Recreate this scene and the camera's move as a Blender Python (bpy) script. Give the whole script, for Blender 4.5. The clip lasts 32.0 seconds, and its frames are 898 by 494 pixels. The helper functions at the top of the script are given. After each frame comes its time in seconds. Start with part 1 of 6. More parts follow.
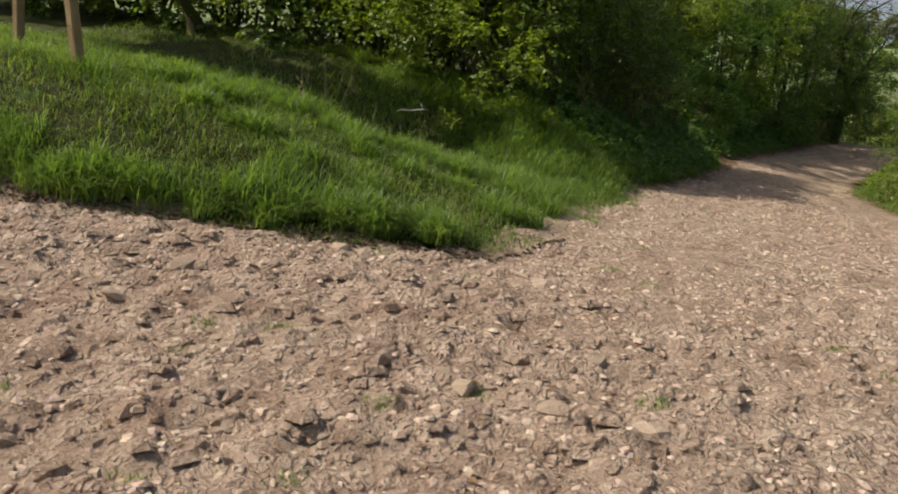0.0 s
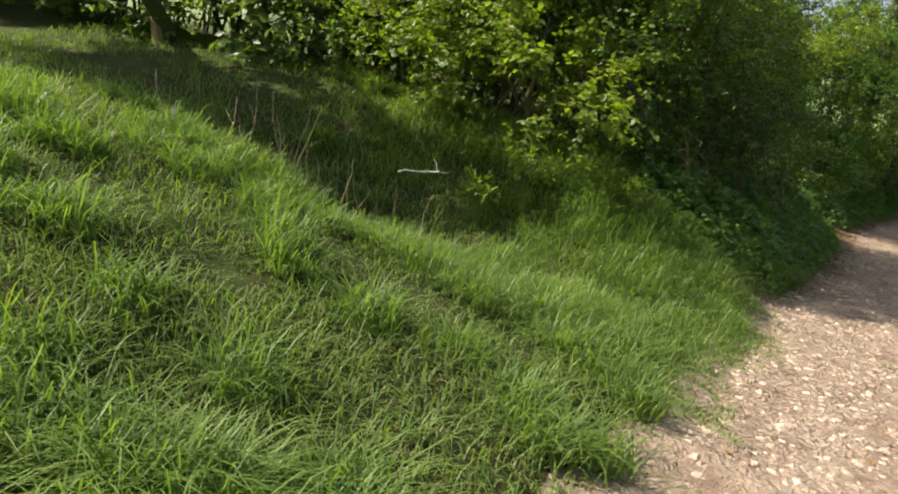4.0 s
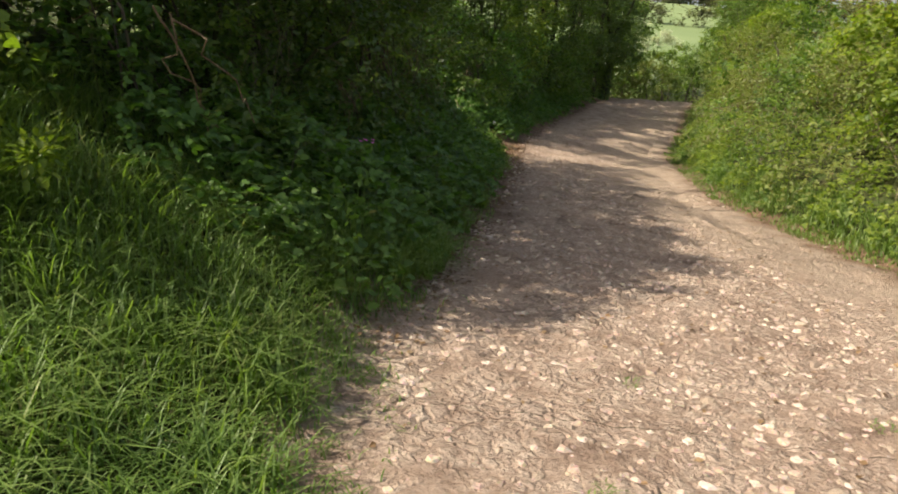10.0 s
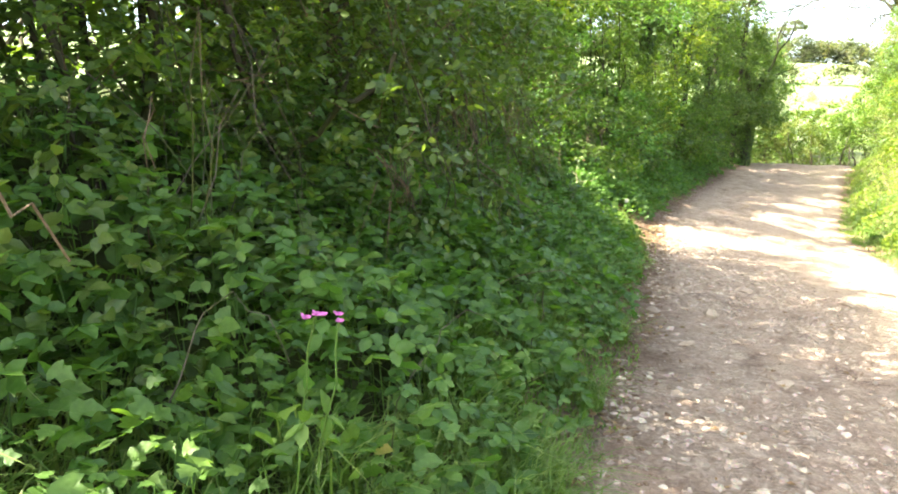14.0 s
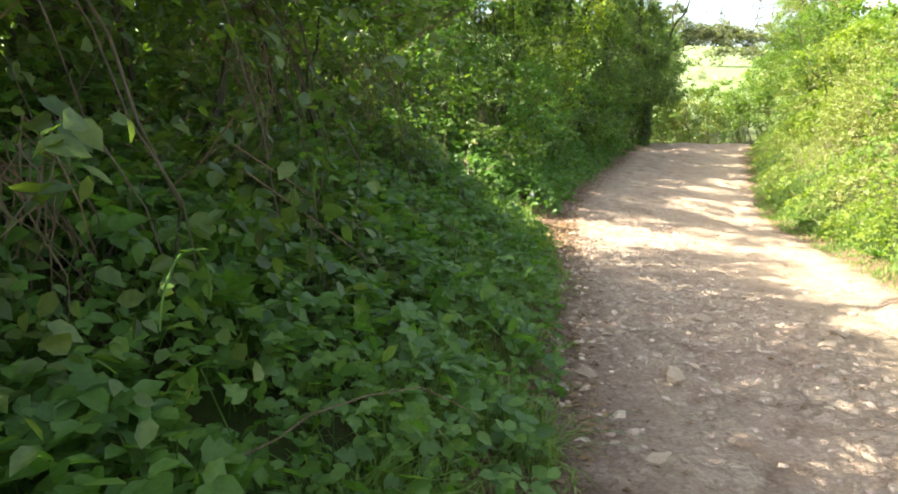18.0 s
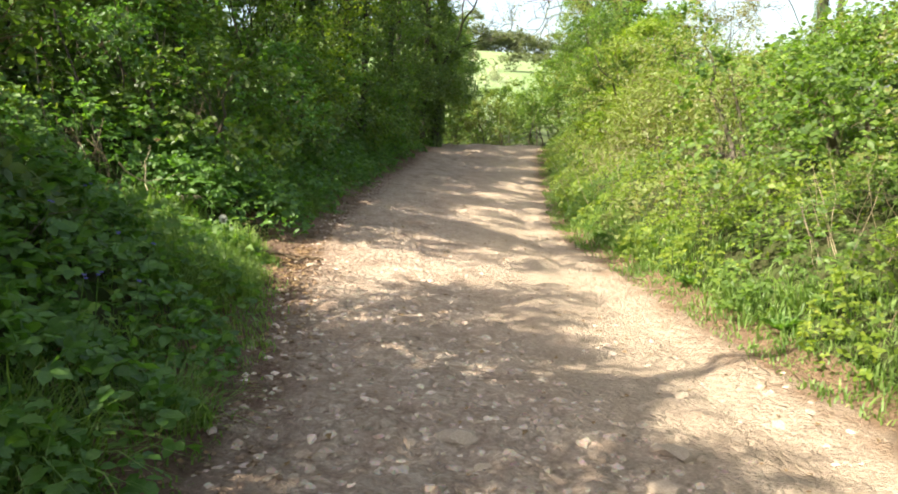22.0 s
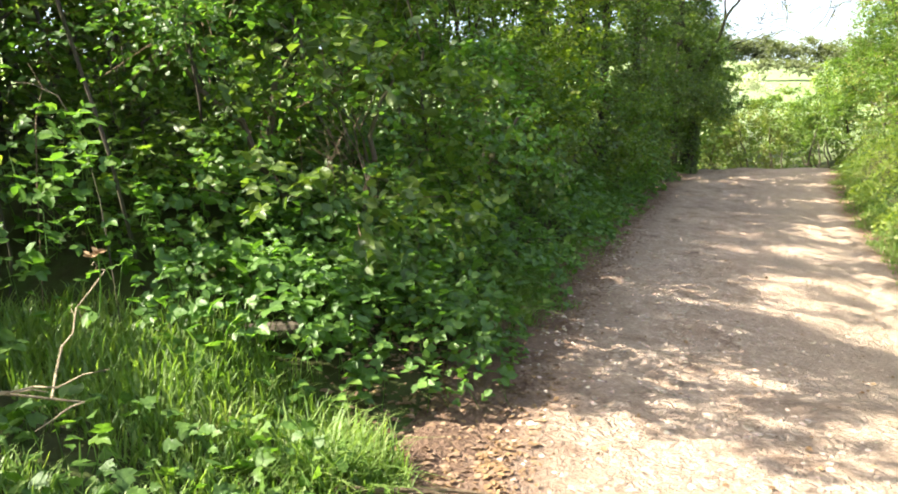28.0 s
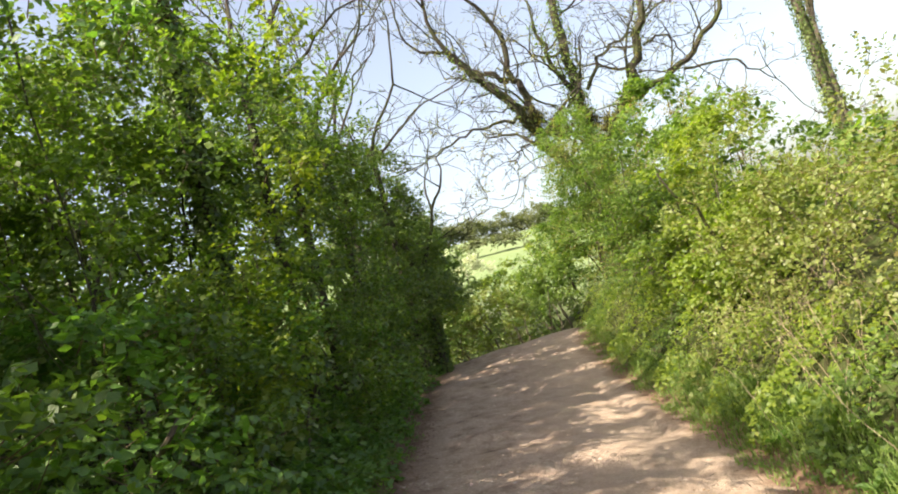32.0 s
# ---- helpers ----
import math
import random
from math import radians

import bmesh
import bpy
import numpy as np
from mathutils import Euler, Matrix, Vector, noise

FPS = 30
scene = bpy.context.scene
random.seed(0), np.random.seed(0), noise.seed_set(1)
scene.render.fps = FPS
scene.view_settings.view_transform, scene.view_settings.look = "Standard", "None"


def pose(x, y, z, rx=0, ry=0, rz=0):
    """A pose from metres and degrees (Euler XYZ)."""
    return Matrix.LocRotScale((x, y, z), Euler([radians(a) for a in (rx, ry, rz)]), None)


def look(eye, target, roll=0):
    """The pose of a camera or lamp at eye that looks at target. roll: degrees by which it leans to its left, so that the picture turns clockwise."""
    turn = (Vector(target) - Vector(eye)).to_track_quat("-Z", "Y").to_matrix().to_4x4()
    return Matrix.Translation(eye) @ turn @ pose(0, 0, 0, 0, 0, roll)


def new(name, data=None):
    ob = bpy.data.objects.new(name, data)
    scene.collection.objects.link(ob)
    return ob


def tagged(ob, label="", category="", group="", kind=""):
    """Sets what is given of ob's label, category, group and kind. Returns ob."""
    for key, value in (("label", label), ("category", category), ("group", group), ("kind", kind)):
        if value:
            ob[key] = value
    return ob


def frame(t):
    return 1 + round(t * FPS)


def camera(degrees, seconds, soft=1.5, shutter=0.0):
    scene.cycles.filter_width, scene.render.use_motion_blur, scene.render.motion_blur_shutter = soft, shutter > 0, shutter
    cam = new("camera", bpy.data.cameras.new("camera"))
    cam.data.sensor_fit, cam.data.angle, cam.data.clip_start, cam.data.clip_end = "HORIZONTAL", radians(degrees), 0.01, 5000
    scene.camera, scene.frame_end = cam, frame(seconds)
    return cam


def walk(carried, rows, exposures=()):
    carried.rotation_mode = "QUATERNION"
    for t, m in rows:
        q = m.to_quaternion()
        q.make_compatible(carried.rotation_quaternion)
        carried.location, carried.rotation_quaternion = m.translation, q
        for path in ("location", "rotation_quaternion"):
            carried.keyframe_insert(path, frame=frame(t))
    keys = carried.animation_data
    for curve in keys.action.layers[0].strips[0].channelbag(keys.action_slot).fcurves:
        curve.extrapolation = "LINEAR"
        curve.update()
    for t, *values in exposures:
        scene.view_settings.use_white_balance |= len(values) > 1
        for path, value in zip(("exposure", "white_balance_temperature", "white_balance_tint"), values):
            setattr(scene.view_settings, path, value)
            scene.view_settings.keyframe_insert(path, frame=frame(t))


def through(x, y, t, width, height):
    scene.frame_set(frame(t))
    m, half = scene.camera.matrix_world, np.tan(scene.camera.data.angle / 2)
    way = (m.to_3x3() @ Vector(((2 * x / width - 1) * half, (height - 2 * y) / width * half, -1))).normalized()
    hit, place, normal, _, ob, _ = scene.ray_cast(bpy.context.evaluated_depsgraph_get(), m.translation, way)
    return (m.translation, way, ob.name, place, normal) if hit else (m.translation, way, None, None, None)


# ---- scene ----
cam = camera(61.5, 32.0, soft=1.9)
PATH = [
    (0, (1.751, -3.966, 1.238), (0.928, -2.177, 0.888), 3.1),
    (0.5, (1.561, -3.434, 1.25), (0.94, -1.566, 0.899), 6.2),
    (1, (1.43, -2.984, 1.262), (0.672, -1.164, 0.927), 4.7),
    (1.5, (1.237, -2.511, 1.293), (0.207, -0.834, 0.94), 5.9),
    (2, (1.111, -2.052, 1.328), (0.253, -0.269, 1.033), 4.3),
    (2.5, (0.937, -1.591, 1.363), (-0.084, 0.099, 1.044), 3.4),
    (4.5, (0.117, 0.348, 1.665), (-0.817, 2.095, 1.393), 7.3),
    (5, (0.087, 0.752, 1.623), (-0.608, 2.617, 1.424), 5.0),
    (5.5, (-0.096, 1.184, 1.698), (-0.416, 3.144, 1.466), 6.3),
    (6, (-0.122, 1.527, 1.664), (-0.515, 3.479, 1.476), 2.2),
    (6.5, (-0.045, 1.964, 1.738), (-0.223, 3.952, 1.6), 1.2),
    (7, (-0.037, 2.399, 1.713), (0.304, 4.367, 1.609), -2.1),
    (7.5, (0.084, 2.745, 1.647), (0.441, 4.698, 1.408), -4.1),
    (8, (0.114, 3.074, 1.656), (0.342, 5.033, 1.327), -2.8),
    (8.1, (0.085, 3.141, 1.639), (0.299, 5.098, 1.286), -2.0),
    (8.5, (0.117, 3.483, 1.645), (0.22, 5.419, 1.153), -2.6),
    (9, (0.19, 3.92, 1.657), (0.038, 5.843, 1.131), -1.2),
    (9.5, (0.187, 4.293, 1.645), (-0.048, 6.205, 1.107), 0.7),
    (10, (0.248, 4.67, 1.61), (0.007, 6.608, 1.178), 0.0),
    (10.5, (0.24, 5.052, 1.611), (-0.141, 6.984, 1.26), 1.4),
    (11, (0.195, 5.516, 1.603), (-0.09, 7.466, 1.261), 1.6),
    (11.5, (0.234, 5.892, 1.632), (-0.233, 7.809, 1.303), 0.3),
    (12, (0.129, 6.356, 1.597), (-0.204, 8.302, 1.279), 2.1),
    (12.5, (0.122, 6.808, 1.546), (-0.294, 8.742, 1.253), -1.1),
    (13, (0.049, 7.157, 1.587), (-0.445, 9.079, 1.334), 1.1),
    (13.5, (-0.062, 7.503, 1.593), (-0.562, 9.426, 1.362), -1.1),
    (15.5, (-0.196, 8.568, 1.552), (-0.851, 10.421, 1.182), -0.9),
    (16, (-0.335, 8.997, 1.583), (-0.75, 10.921, 1.226), -0.8),
    (16.5, (-0.291, 9.384, 1.527), (-0.73, 11.312, 1.229), -3.4),
    (17, (-0.204, 9.671, 1.554), (-0.432, 11.641, 1.298), -2.6),
    (17.5, (-0.302, 10.055, 1.544), (-0.404, 12.038, 1.308), -0.9),
    (18, (-0.334, 10.396, 1.534), (-0.631, 12.352, 1.243), -3.2),
    (18.5, (-0.321, 10.744, 1.57), (-0.705, 12.684, 1.274), -1.0),
    (19, (-0.378, 11.096, 1.614), (-0.495, 13.058, 1.243), 0.8),
    (19.5, (-0.362, 11.346, 1.576), (-0.447, 13.287, 1.103), 1.5),
    (20, (-0.158, 11.691, 1.509), (-0.29, 13.632, 1.046), -2.7),
    (20.5, (-0.058, 12.061, 1.496), (-0.029, 14.012, 1.06), 1.5),
    (21, (0.042, 12.406, 1.437), (-0.05, 14.36, 1.022), 0.1),
    (21.5, (0.269, 12.809, 1.436), (0.174, 14.772, 1.065), -2.9),
    (22, (0.37, 13.105, 1.427), (0.575, 15.069, 1.113), -2.4),
    (22.5, (0.542, 13.534, 1.404), (0.497, 15.524, 1.207), -3.4),
    (23, (0.555, 13.864, 1.415), (0.471, 15.849, 1.182), 2.1),
    (23.5, (0.617, 14.186, 1.416), (0.419, 16.164, 1.189), -1.2),
    (24, (0.567, 14.688, 1.438), (0.058, 16.61, 1.218), 1.7),
    (24.5, (0.475, 15.042, 1.489), (-0.156, 16.928, 1.278), 1.3),
    (26.5, (0.372, 16.376, 1.528), (-0.34, 18.217, 1.208), -2.5),
    (27, (0.226, 16.729, 1.567), (-0.33, 18.627, 1.267), -0.3),
    (27.5, (0.195, 17.161, 1.56), (-0.25, 19.095, 1.31), -2.6),
    (28, (0.199, 17.562, 1.621), (-0.191, 19.51, 1.396), -4.3),
    (28.5, (0.155, 17.962, 1.679), (-0.003, 19.948, 1.501), -5.6),
    (29, (0.193, 18.361, 1.71), (-0.058, 20.344, 1.65), -6.8),
    (29.5, (0.153, 18.639, 1.725), (0.217, 20.637, 1.664), -3.9),
    (30, (0.234, 18.997, 1.68), (0.486, 20.98, 1.639), -8.3),
    (30.5, (0.36, 19.441, 1.747), (0.626, 21.423, 1.764), -9.5),
    (31, (0.417, 19.906, 1.883), (0.756, 21.876, 1.939), -8.8),
    (31.5, (0.528, 20.267, 1.916), (0.881, 22.232, 2.036), -9.6),
    (32, (0.542, 20.494, 2.005), (0.89, 22.455, 2.191), -20.2),
]
EXPOSURES = [(0, -0.15, 6800, 10), (1, -0.14, 6800, 10), (2.5, 0.3, 6800, 10), (4.5, 0.99, 6800, 6), (5, 1.51, 6800, 6), (6, 1.09, 6800, 6), (7, 0.88, 6800, 10), (8, 0.44, 6800, 12), (9, 0.1, 6850, 14), (10, 0.51, 6800, 10), (11, 1.3, 6750, 4), (12, 1.94, 6750, 4), (13, 2.39, 6750, 4), (15.5, 3.34, 6750, 4), (16, 3.33, 6750, 4), (17, 2.82, 6750, 4), (18, 2.23, 6750, 4), (19, 2.68, 6750, 4), (20, 2.11, 6750, 4), (21, 1.7, 6700, 4), (22, 1.6, 6700, 4), (23, 1.32, 6700, 4), (24.5, 1.58, 6800, 4), (27, 2.12, 6600, 6), (29, 2.16, 6650, 9), (31, 1.62, 6950, 12), (32, 1.42, 6950, 12)]
walk(cam, [(t, look(eye, target, roll)) for t, eye, target, roll in PATH], EXPOSURES)

# ---------------------------------------------------------------- world, sun
SUN_AZ, SUN_EL = radians(-114), radians(50)      # azimuth from +y towards +x, and height
to_sun = Vector((math.sin(SUN_AZ) * math.cos(SUN_EL), math.cos(SUN_AZ) * math.cos(SUN_EL), math.sin(SUN_EL)))
world = bpy.data.worlds.new("sky")
scene.world = world
world.use_nodes = True
wn = world.node_tree.nodes
sky = wn.new("ShaderNodeTexSky")
sky.sky_type, sky.sun_disc, sky.sun_elevation, sky.sun_rotation = "NISHITA", False, SUN_EL, SUN_AZ
sky.air_density, sky.dust_density, sky.ozone_density, sky.altitude = 1.0, 3.5, 0.4, 100
wn["Background"].inputs[1].default_value = 0.125
haze = wn.new("ShaderNodeHueSaturation")          # thin white haze over the blue
haze.inputs["Saturation"].default_value = 0.75
world.node_tree.links.new(sky.outputs[0], haze.inputs["Color"])
world.node_tree.links.new(haze.outputs[0], wn["Background"].inputs[0])
lamp = bpy.data.lights.new("sun", "SUN")
lamp.energy, lamp.angle, lamp.color = 5.0, radians(0.55), (1.0, 0.93, 0.80)
sun = new("sun", lamp)
sun.matrix_world = look((0, 0, 30), Vector((0, 0, 30)) - to_sun)

rng = np.random.default_rng(7)


# ---------------------------------------------------------------- materials
def material(name, rough=0.8, spec=0.3):
    m = bpy.data.materials.new(name)
    m.use_nodes = True
    b = m.node_tree.nodes["Principled BSDF"]
    b.inputs["Roughness"].default_value = rough
    b.inputs["Specular IOR Level"].default_value = spec
    return m, m.node_tree.nodes, m.node_tree.links, b


def ramp(nodes, stops):
    r = nodes.new("ShaderNodeValToRGB")
    e = r.color_ramp.elements
    while len(e) < len(stops):
        e.new(0.5)
    for k, (p, c) in zip(e, stops):
        k.position, k.color = p, (*c, 1)
    return r


def tex_noise(nodes, links, scale, detail=6.0, rough=0.6, coords=None):
    n = nodes.new("ShaderNodeTexNoise")
    n.inputs["Scale"].default_value, n.inputs["Detail"].default_value, n.inputs["Roughness"].default_value = scale, detail, rough
    if coords is not None:
        links.new(coords, n.inputs["Vector"])
    return n


def blend(nodes, links, fac, a, b, mode="MIX"):
    m = nodes.new("ShaderNodeMix")
    m.data_type, m.blend_type = "RGBA", mode
    for sock, val in ((m.inputs[0], fac), (m.inputs[6], a), (m.inputs[7], b)):
        if isinstance(val, (int, float)):
            sock.default_value = val
        elif isinstance(val, tuple):
            sock.default_value = (*val, 1)
        else:
            links.new(val, sock)
    return m.outputs[2]


def leaf_material(name, stops, through=0.52, gloss=0.42, tint=(1.22, 1.38, 0.43), patch=0.8):
    """Leaves: one colour an island out of a ramp, patches of older and younger growth, light through the blade."""
    m, n, l, b = material(name, gloss, 0.45)
    geo, co = n.new("ShaderNodeNewGeometry"), n.new("ShaderNodeTexCoord")
    big = tex_noise(n, l, patch, 3, 0.6, co.outputs["Object"])
    add = n.new("ShaderNodeMath")
    add.operation = "MULTIPLY_ADD"
    l.new(geo.outputs["Random Per Island"], add.inputs[0])
    add.inputs[1].default_value = 0.62
    l.new(big.outputs[0], add.inputs[2])
    sub = n.new("ShaderNodeMath")
    sub.operation = "SUBTRACT"
    l.new(add.outputs[0], sub.inputs[0])
    sub.inputs[1].default_value = 0.3
    r = ramp(n, stops)
    l.new(sub.outputs[0], r.inputs[0])
    veins = tex_noise(n, l, 70, 3, 0.6, co.outputs["Object"])
    mottle = ramp(n, [(0.32, (0.68, 0.70, 0.66)), (0.68, (1.22, 1.2, 1.15))])
    l.new(veins.outputs[0], mottle.inputs[0])
    shade = blend(n, l, 1.0, r.outputs[0], mottle.outputs[0], "MULTIPLY")
    l.new(shade, b.inputs["Base Color"])
    bump = n.new("ShaderNodeBump")
    bump.inputs["Strength"].default_value, bump.inputs["Distance"].default_value = 0.6, 0.006
    l.new(veins.outputs[0], bump.inputs["Height"])
    l.new(bump.outputs[0], b.inputs["Normal"])
    tr = n.new("ShaderNodeBsdfTranslucent")
    l.new(blend(n, l, 1.0, r.outputs[0], tint, "MULTIPLY"), tr.inputs["Color"])
    mix = n.new("ShaderNodeMixShader")
    mix.inputs[0].default_value = through
    l.new(b.outputs[0], mix.inputs[1])
    l.new(tr.outputs[0], mix.inputs[2])
    l.new(mix.outputs[0], n["Material Output"].inputs["Surface"])
    return m


def bark_material(name, dark, light, moss=None, scale=9):
    m, n, l, b = material(name, 0.9, 0.2)
    co = n.new("ShaderNodeTexCoord")
    mp = n.new("ShaderNodeMapping")
    mp.inputs["Scale"].default_value = (1, 1, 0.22)
    l.new(co.outputs["Object"], mp.inputs[0])
    a = tex_noise(n, l, scale, 8, 0.7, mp.outputs[0])
    r = ramp(n, [(0.3, dark), (0.7, light)])
    l.new(a.outputs[0], r.inputs[0])
    col = r.outputs[0]
    if moss:
        g = tex_noise(n, l, 1.4, 5, 0.65, co.outputs["Object"])
        k = ramp(n, [(0.45, (0, 0, 0)), (0.6, (1, 1, 1))])
        l.new(g.outputs[0], k.inputs[0])
        col = blend(n, l, k.outputs[0], col, moss)
    l.new(col, b.inputs["Base Color"])
    bump = n.new("ShaderNodeBump")
    bump.inputs["Strength"].default_value, bump.inputs["Distance"].default_value = 0.7, 0.02
    l.new(a.outputs[0], bump.inputs["Height"])
    l.new(bump.outputs[0], b.inputs["Normal"])
    return m


# x of the lane's two edges along y
LEFT = [(-60, -1.2), (1.9, -0.5), (3.7, -0.45), (6.8, -0.5), (9, -0.66), (11, -0.52), (14, -0.42), (20, -0.40), (22.5, -0.38), (25, -0.1), (31, 0.75), (38, 2.0), (43, 3.2), (46, 4.2), (50, 5), (60, 6), (70, 6)]
RIGHT = [(-60, 9), (-4, 7.5), (0, 6.6), (5, 5.6), (8.2, 5.0), (10, 4.6), (13, 3.7), (17, 3.12), (20, 3.25), (24.5, 3.55), (27, 3.95), (31, 4.8), (34, 5.4), (40, 6.7), (43.5, 7.8), (46, 8.0), (48, 7.0), (50, 6.5), (60, 6.4), (70, 6.4)]


def road_material():
    """Trodden limestone and dried mud: pale worn stone faces with dark earth in the joints, buff dirt between."""
    m, n, l, b = material("trodden_stone_and_mud", 0.92, 0.15)
    co = n.new("ShaderNodeTexCoord").outputs["Object"]
    big = tex_noise(n, l, 0.8, 4, 0.6, co)
    mid = tex_noise(n, l, 3.2, 5, 0.62, co)
    fine = tex_noise(n, l, 42, 5, 0.7, co)

    def warped(amount, scale):
        w = n.new("ShaderNodeMix")
        w.data_type = "VECTOR"
        w.inputs[0].default_value = amount
        l.new(co, w.inputs[4])
        l.new(tex_noise(n, l, scale, 4, 0.65, co).outputs["Color"], w.inputs[5])
        return w.outputs[1]

    def cells(scale, coords, feature):
        c = n.new("ShaderNodeTexVoronoi")
        c.feature = feature
        c.inputs["Scale"].default_value, c.inputs["Randomness"].default_value = scale, 1.0
        l.new(coords, c.inputs["Vector"])
        return c

    def scaled(v, lo, hi):
        r = n.new("ShaderNodeMapRange")
        r.inputs[1].default_value, r.inputs[2].default_value = lo, hi
        l.new(v, r.inputs[0])
        return r.outputs[0]

    wide, small = warped(0.16, 8.0), warped(0.07, 16.0)
    slab, slab_edge = cells(9.0, wide, "F1"), cells(9.0, wide, "DISTANCE_TO_EDGE")
    chip, chip_edge = cells(16, small, "F1"), cells(16, small, "DISTANCE_TO_EDGE")
    earth = ramp(n, [(0.28, (0.20, 0.134, 0.101)), (0.46, (0.400, 0.289, 0.220)), (0.74, (0.570, 0.440, 0.351))])
    l.new(mid.outputs[0], earth.inputs[0])
    stones = [(0.0, (0.420, 0.323, 0.257)), (0.5, (0.620, 0.490, 0.396)), (1.0, (0.760, 0.625, 0.508))]
    pale, chips = ramp(n, stones), ramp(n, stones)
    l.new(slab.outputs["Color"], pale.inputs[0])
    l.new(chip.outputs["Color"], chips.inputs[0])
    dirt = tex_noise(n, l, 2.3, 5, 0.7, co)
    sep = n.new("ShaderNodeSeparateXYZ")
    l.new(co, sep.inputs[0])
    rocky = n.new("ShaderNodeMapRange")              # bare stone low down the lane, dry earth higher up
    rocky.inputs[1].default_value, rocky.inputs[2].default_value, rocky.inputs[3].default_value, rocky.inputs[4].default_value = 17, 30, 1.0, 0.6
    l.new(sep.outputs[1], rocky.inputs[0])
    # faces show where the mud has worn off: slabs in some places, chips in others
    slab_face = blend(n, l, 1.0, scaled(slab_edge.outputs[0], 0.02, 0.22), scaled(big.outputs[0], 0.44, 0.68), "MULTIPLY")
    slab_face = blend(n, l, 1.0, slab_face, rocky.outputs[0], "MULTIPLY")
    chip_face = blend(n, l, 1.0, scaled(chip_edge.outputs[0], 0.02, 0.26), scaled(dirt.outputs[0], 0.40, 0.60), "MULTIPLY")
    chip_face = blend(n, l, 1.0, chip_face, rocky.outputs[0], "MULTIPLY")
    col = blend(n, l, chip_face, earth.outputs[0], chips.outputs[0])
    col = blend(n, l, slab_face, col, pale.outputs[0])
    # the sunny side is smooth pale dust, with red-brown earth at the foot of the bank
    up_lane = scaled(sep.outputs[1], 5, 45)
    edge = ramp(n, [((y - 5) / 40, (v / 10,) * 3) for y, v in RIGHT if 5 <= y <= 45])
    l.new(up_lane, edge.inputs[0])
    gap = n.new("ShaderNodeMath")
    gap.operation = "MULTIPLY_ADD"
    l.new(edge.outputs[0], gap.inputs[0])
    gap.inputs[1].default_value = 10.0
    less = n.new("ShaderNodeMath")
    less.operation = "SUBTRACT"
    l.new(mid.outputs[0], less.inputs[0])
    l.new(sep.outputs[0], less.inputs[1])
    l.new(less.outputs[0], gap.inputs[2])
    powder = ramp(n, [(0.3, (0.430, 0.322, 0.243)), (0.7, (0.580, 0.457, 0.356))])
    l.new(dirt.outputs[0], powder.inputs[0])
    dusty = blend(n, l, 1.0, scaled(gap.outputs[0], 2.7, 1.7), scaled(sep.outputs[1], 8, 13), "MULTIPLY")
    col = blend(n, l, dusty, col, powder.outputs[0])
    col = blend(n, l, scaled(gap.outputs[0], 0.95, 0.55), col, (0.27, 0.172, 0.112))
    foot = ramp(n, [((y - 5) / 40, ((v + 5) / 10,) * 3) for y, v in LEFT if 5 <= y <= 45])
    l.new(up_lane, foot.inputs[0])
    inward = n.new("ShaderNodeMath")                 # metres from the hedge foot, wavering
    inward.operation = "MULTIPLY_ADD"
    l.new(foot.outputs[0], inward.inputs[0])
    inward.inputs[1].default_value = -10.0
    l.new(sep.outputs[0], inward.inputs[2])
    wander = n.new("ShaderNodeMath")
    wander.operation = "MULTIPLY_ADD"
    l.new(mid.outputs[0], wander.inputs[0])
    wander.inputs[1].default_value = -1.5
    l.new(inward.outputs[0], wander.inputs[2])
    # darker red-brown band along the hedge foot, fading in up the lane
    foot_band = blend(n, l, 1.0, scaled(wander.outputs[0], -5.2, -5.75), scaled(sep.outputs[1], 9, 13), "MULTIPLY")
    col = blend(n, l, foot_band, col, (0.20, 0.128, 0.092))
    spk = ramp(n, [(0.33, (0.66, 0.63, 0.61)), (0.64, (1.14, 1.12, 1.09))])
    l.new(fine.outputs[0], spk.inputs[0])
    col = blend(n, l, 0.8, col, spk.outputs[0], "MULTIPLY")
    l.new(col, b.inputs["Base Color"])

    def times_add(a, k, c):
        h = n.new("ShaderNodeMath")
        h.operation = "MULTIPLY_ADD"
        l.new(a, h.inputs[0])
        h.inputs[1].default_value = k
        l.new(c, h.inputs[2])
        return h.outputs[0]

    high = times_add(slab_face, 1.1, times_add(chip_face, 0.6, fine.outputs[0]))
    bump = n.new("ShaderNodeBump")
    bump.inputs["Strength"].default_value, bump.inputs["Distance"].default_value = 1.0, 0.042
    l.new(high, bump.inputs["Height"])
    l.new(bump.outputs[0], b.inputs["Normal"])
    return m


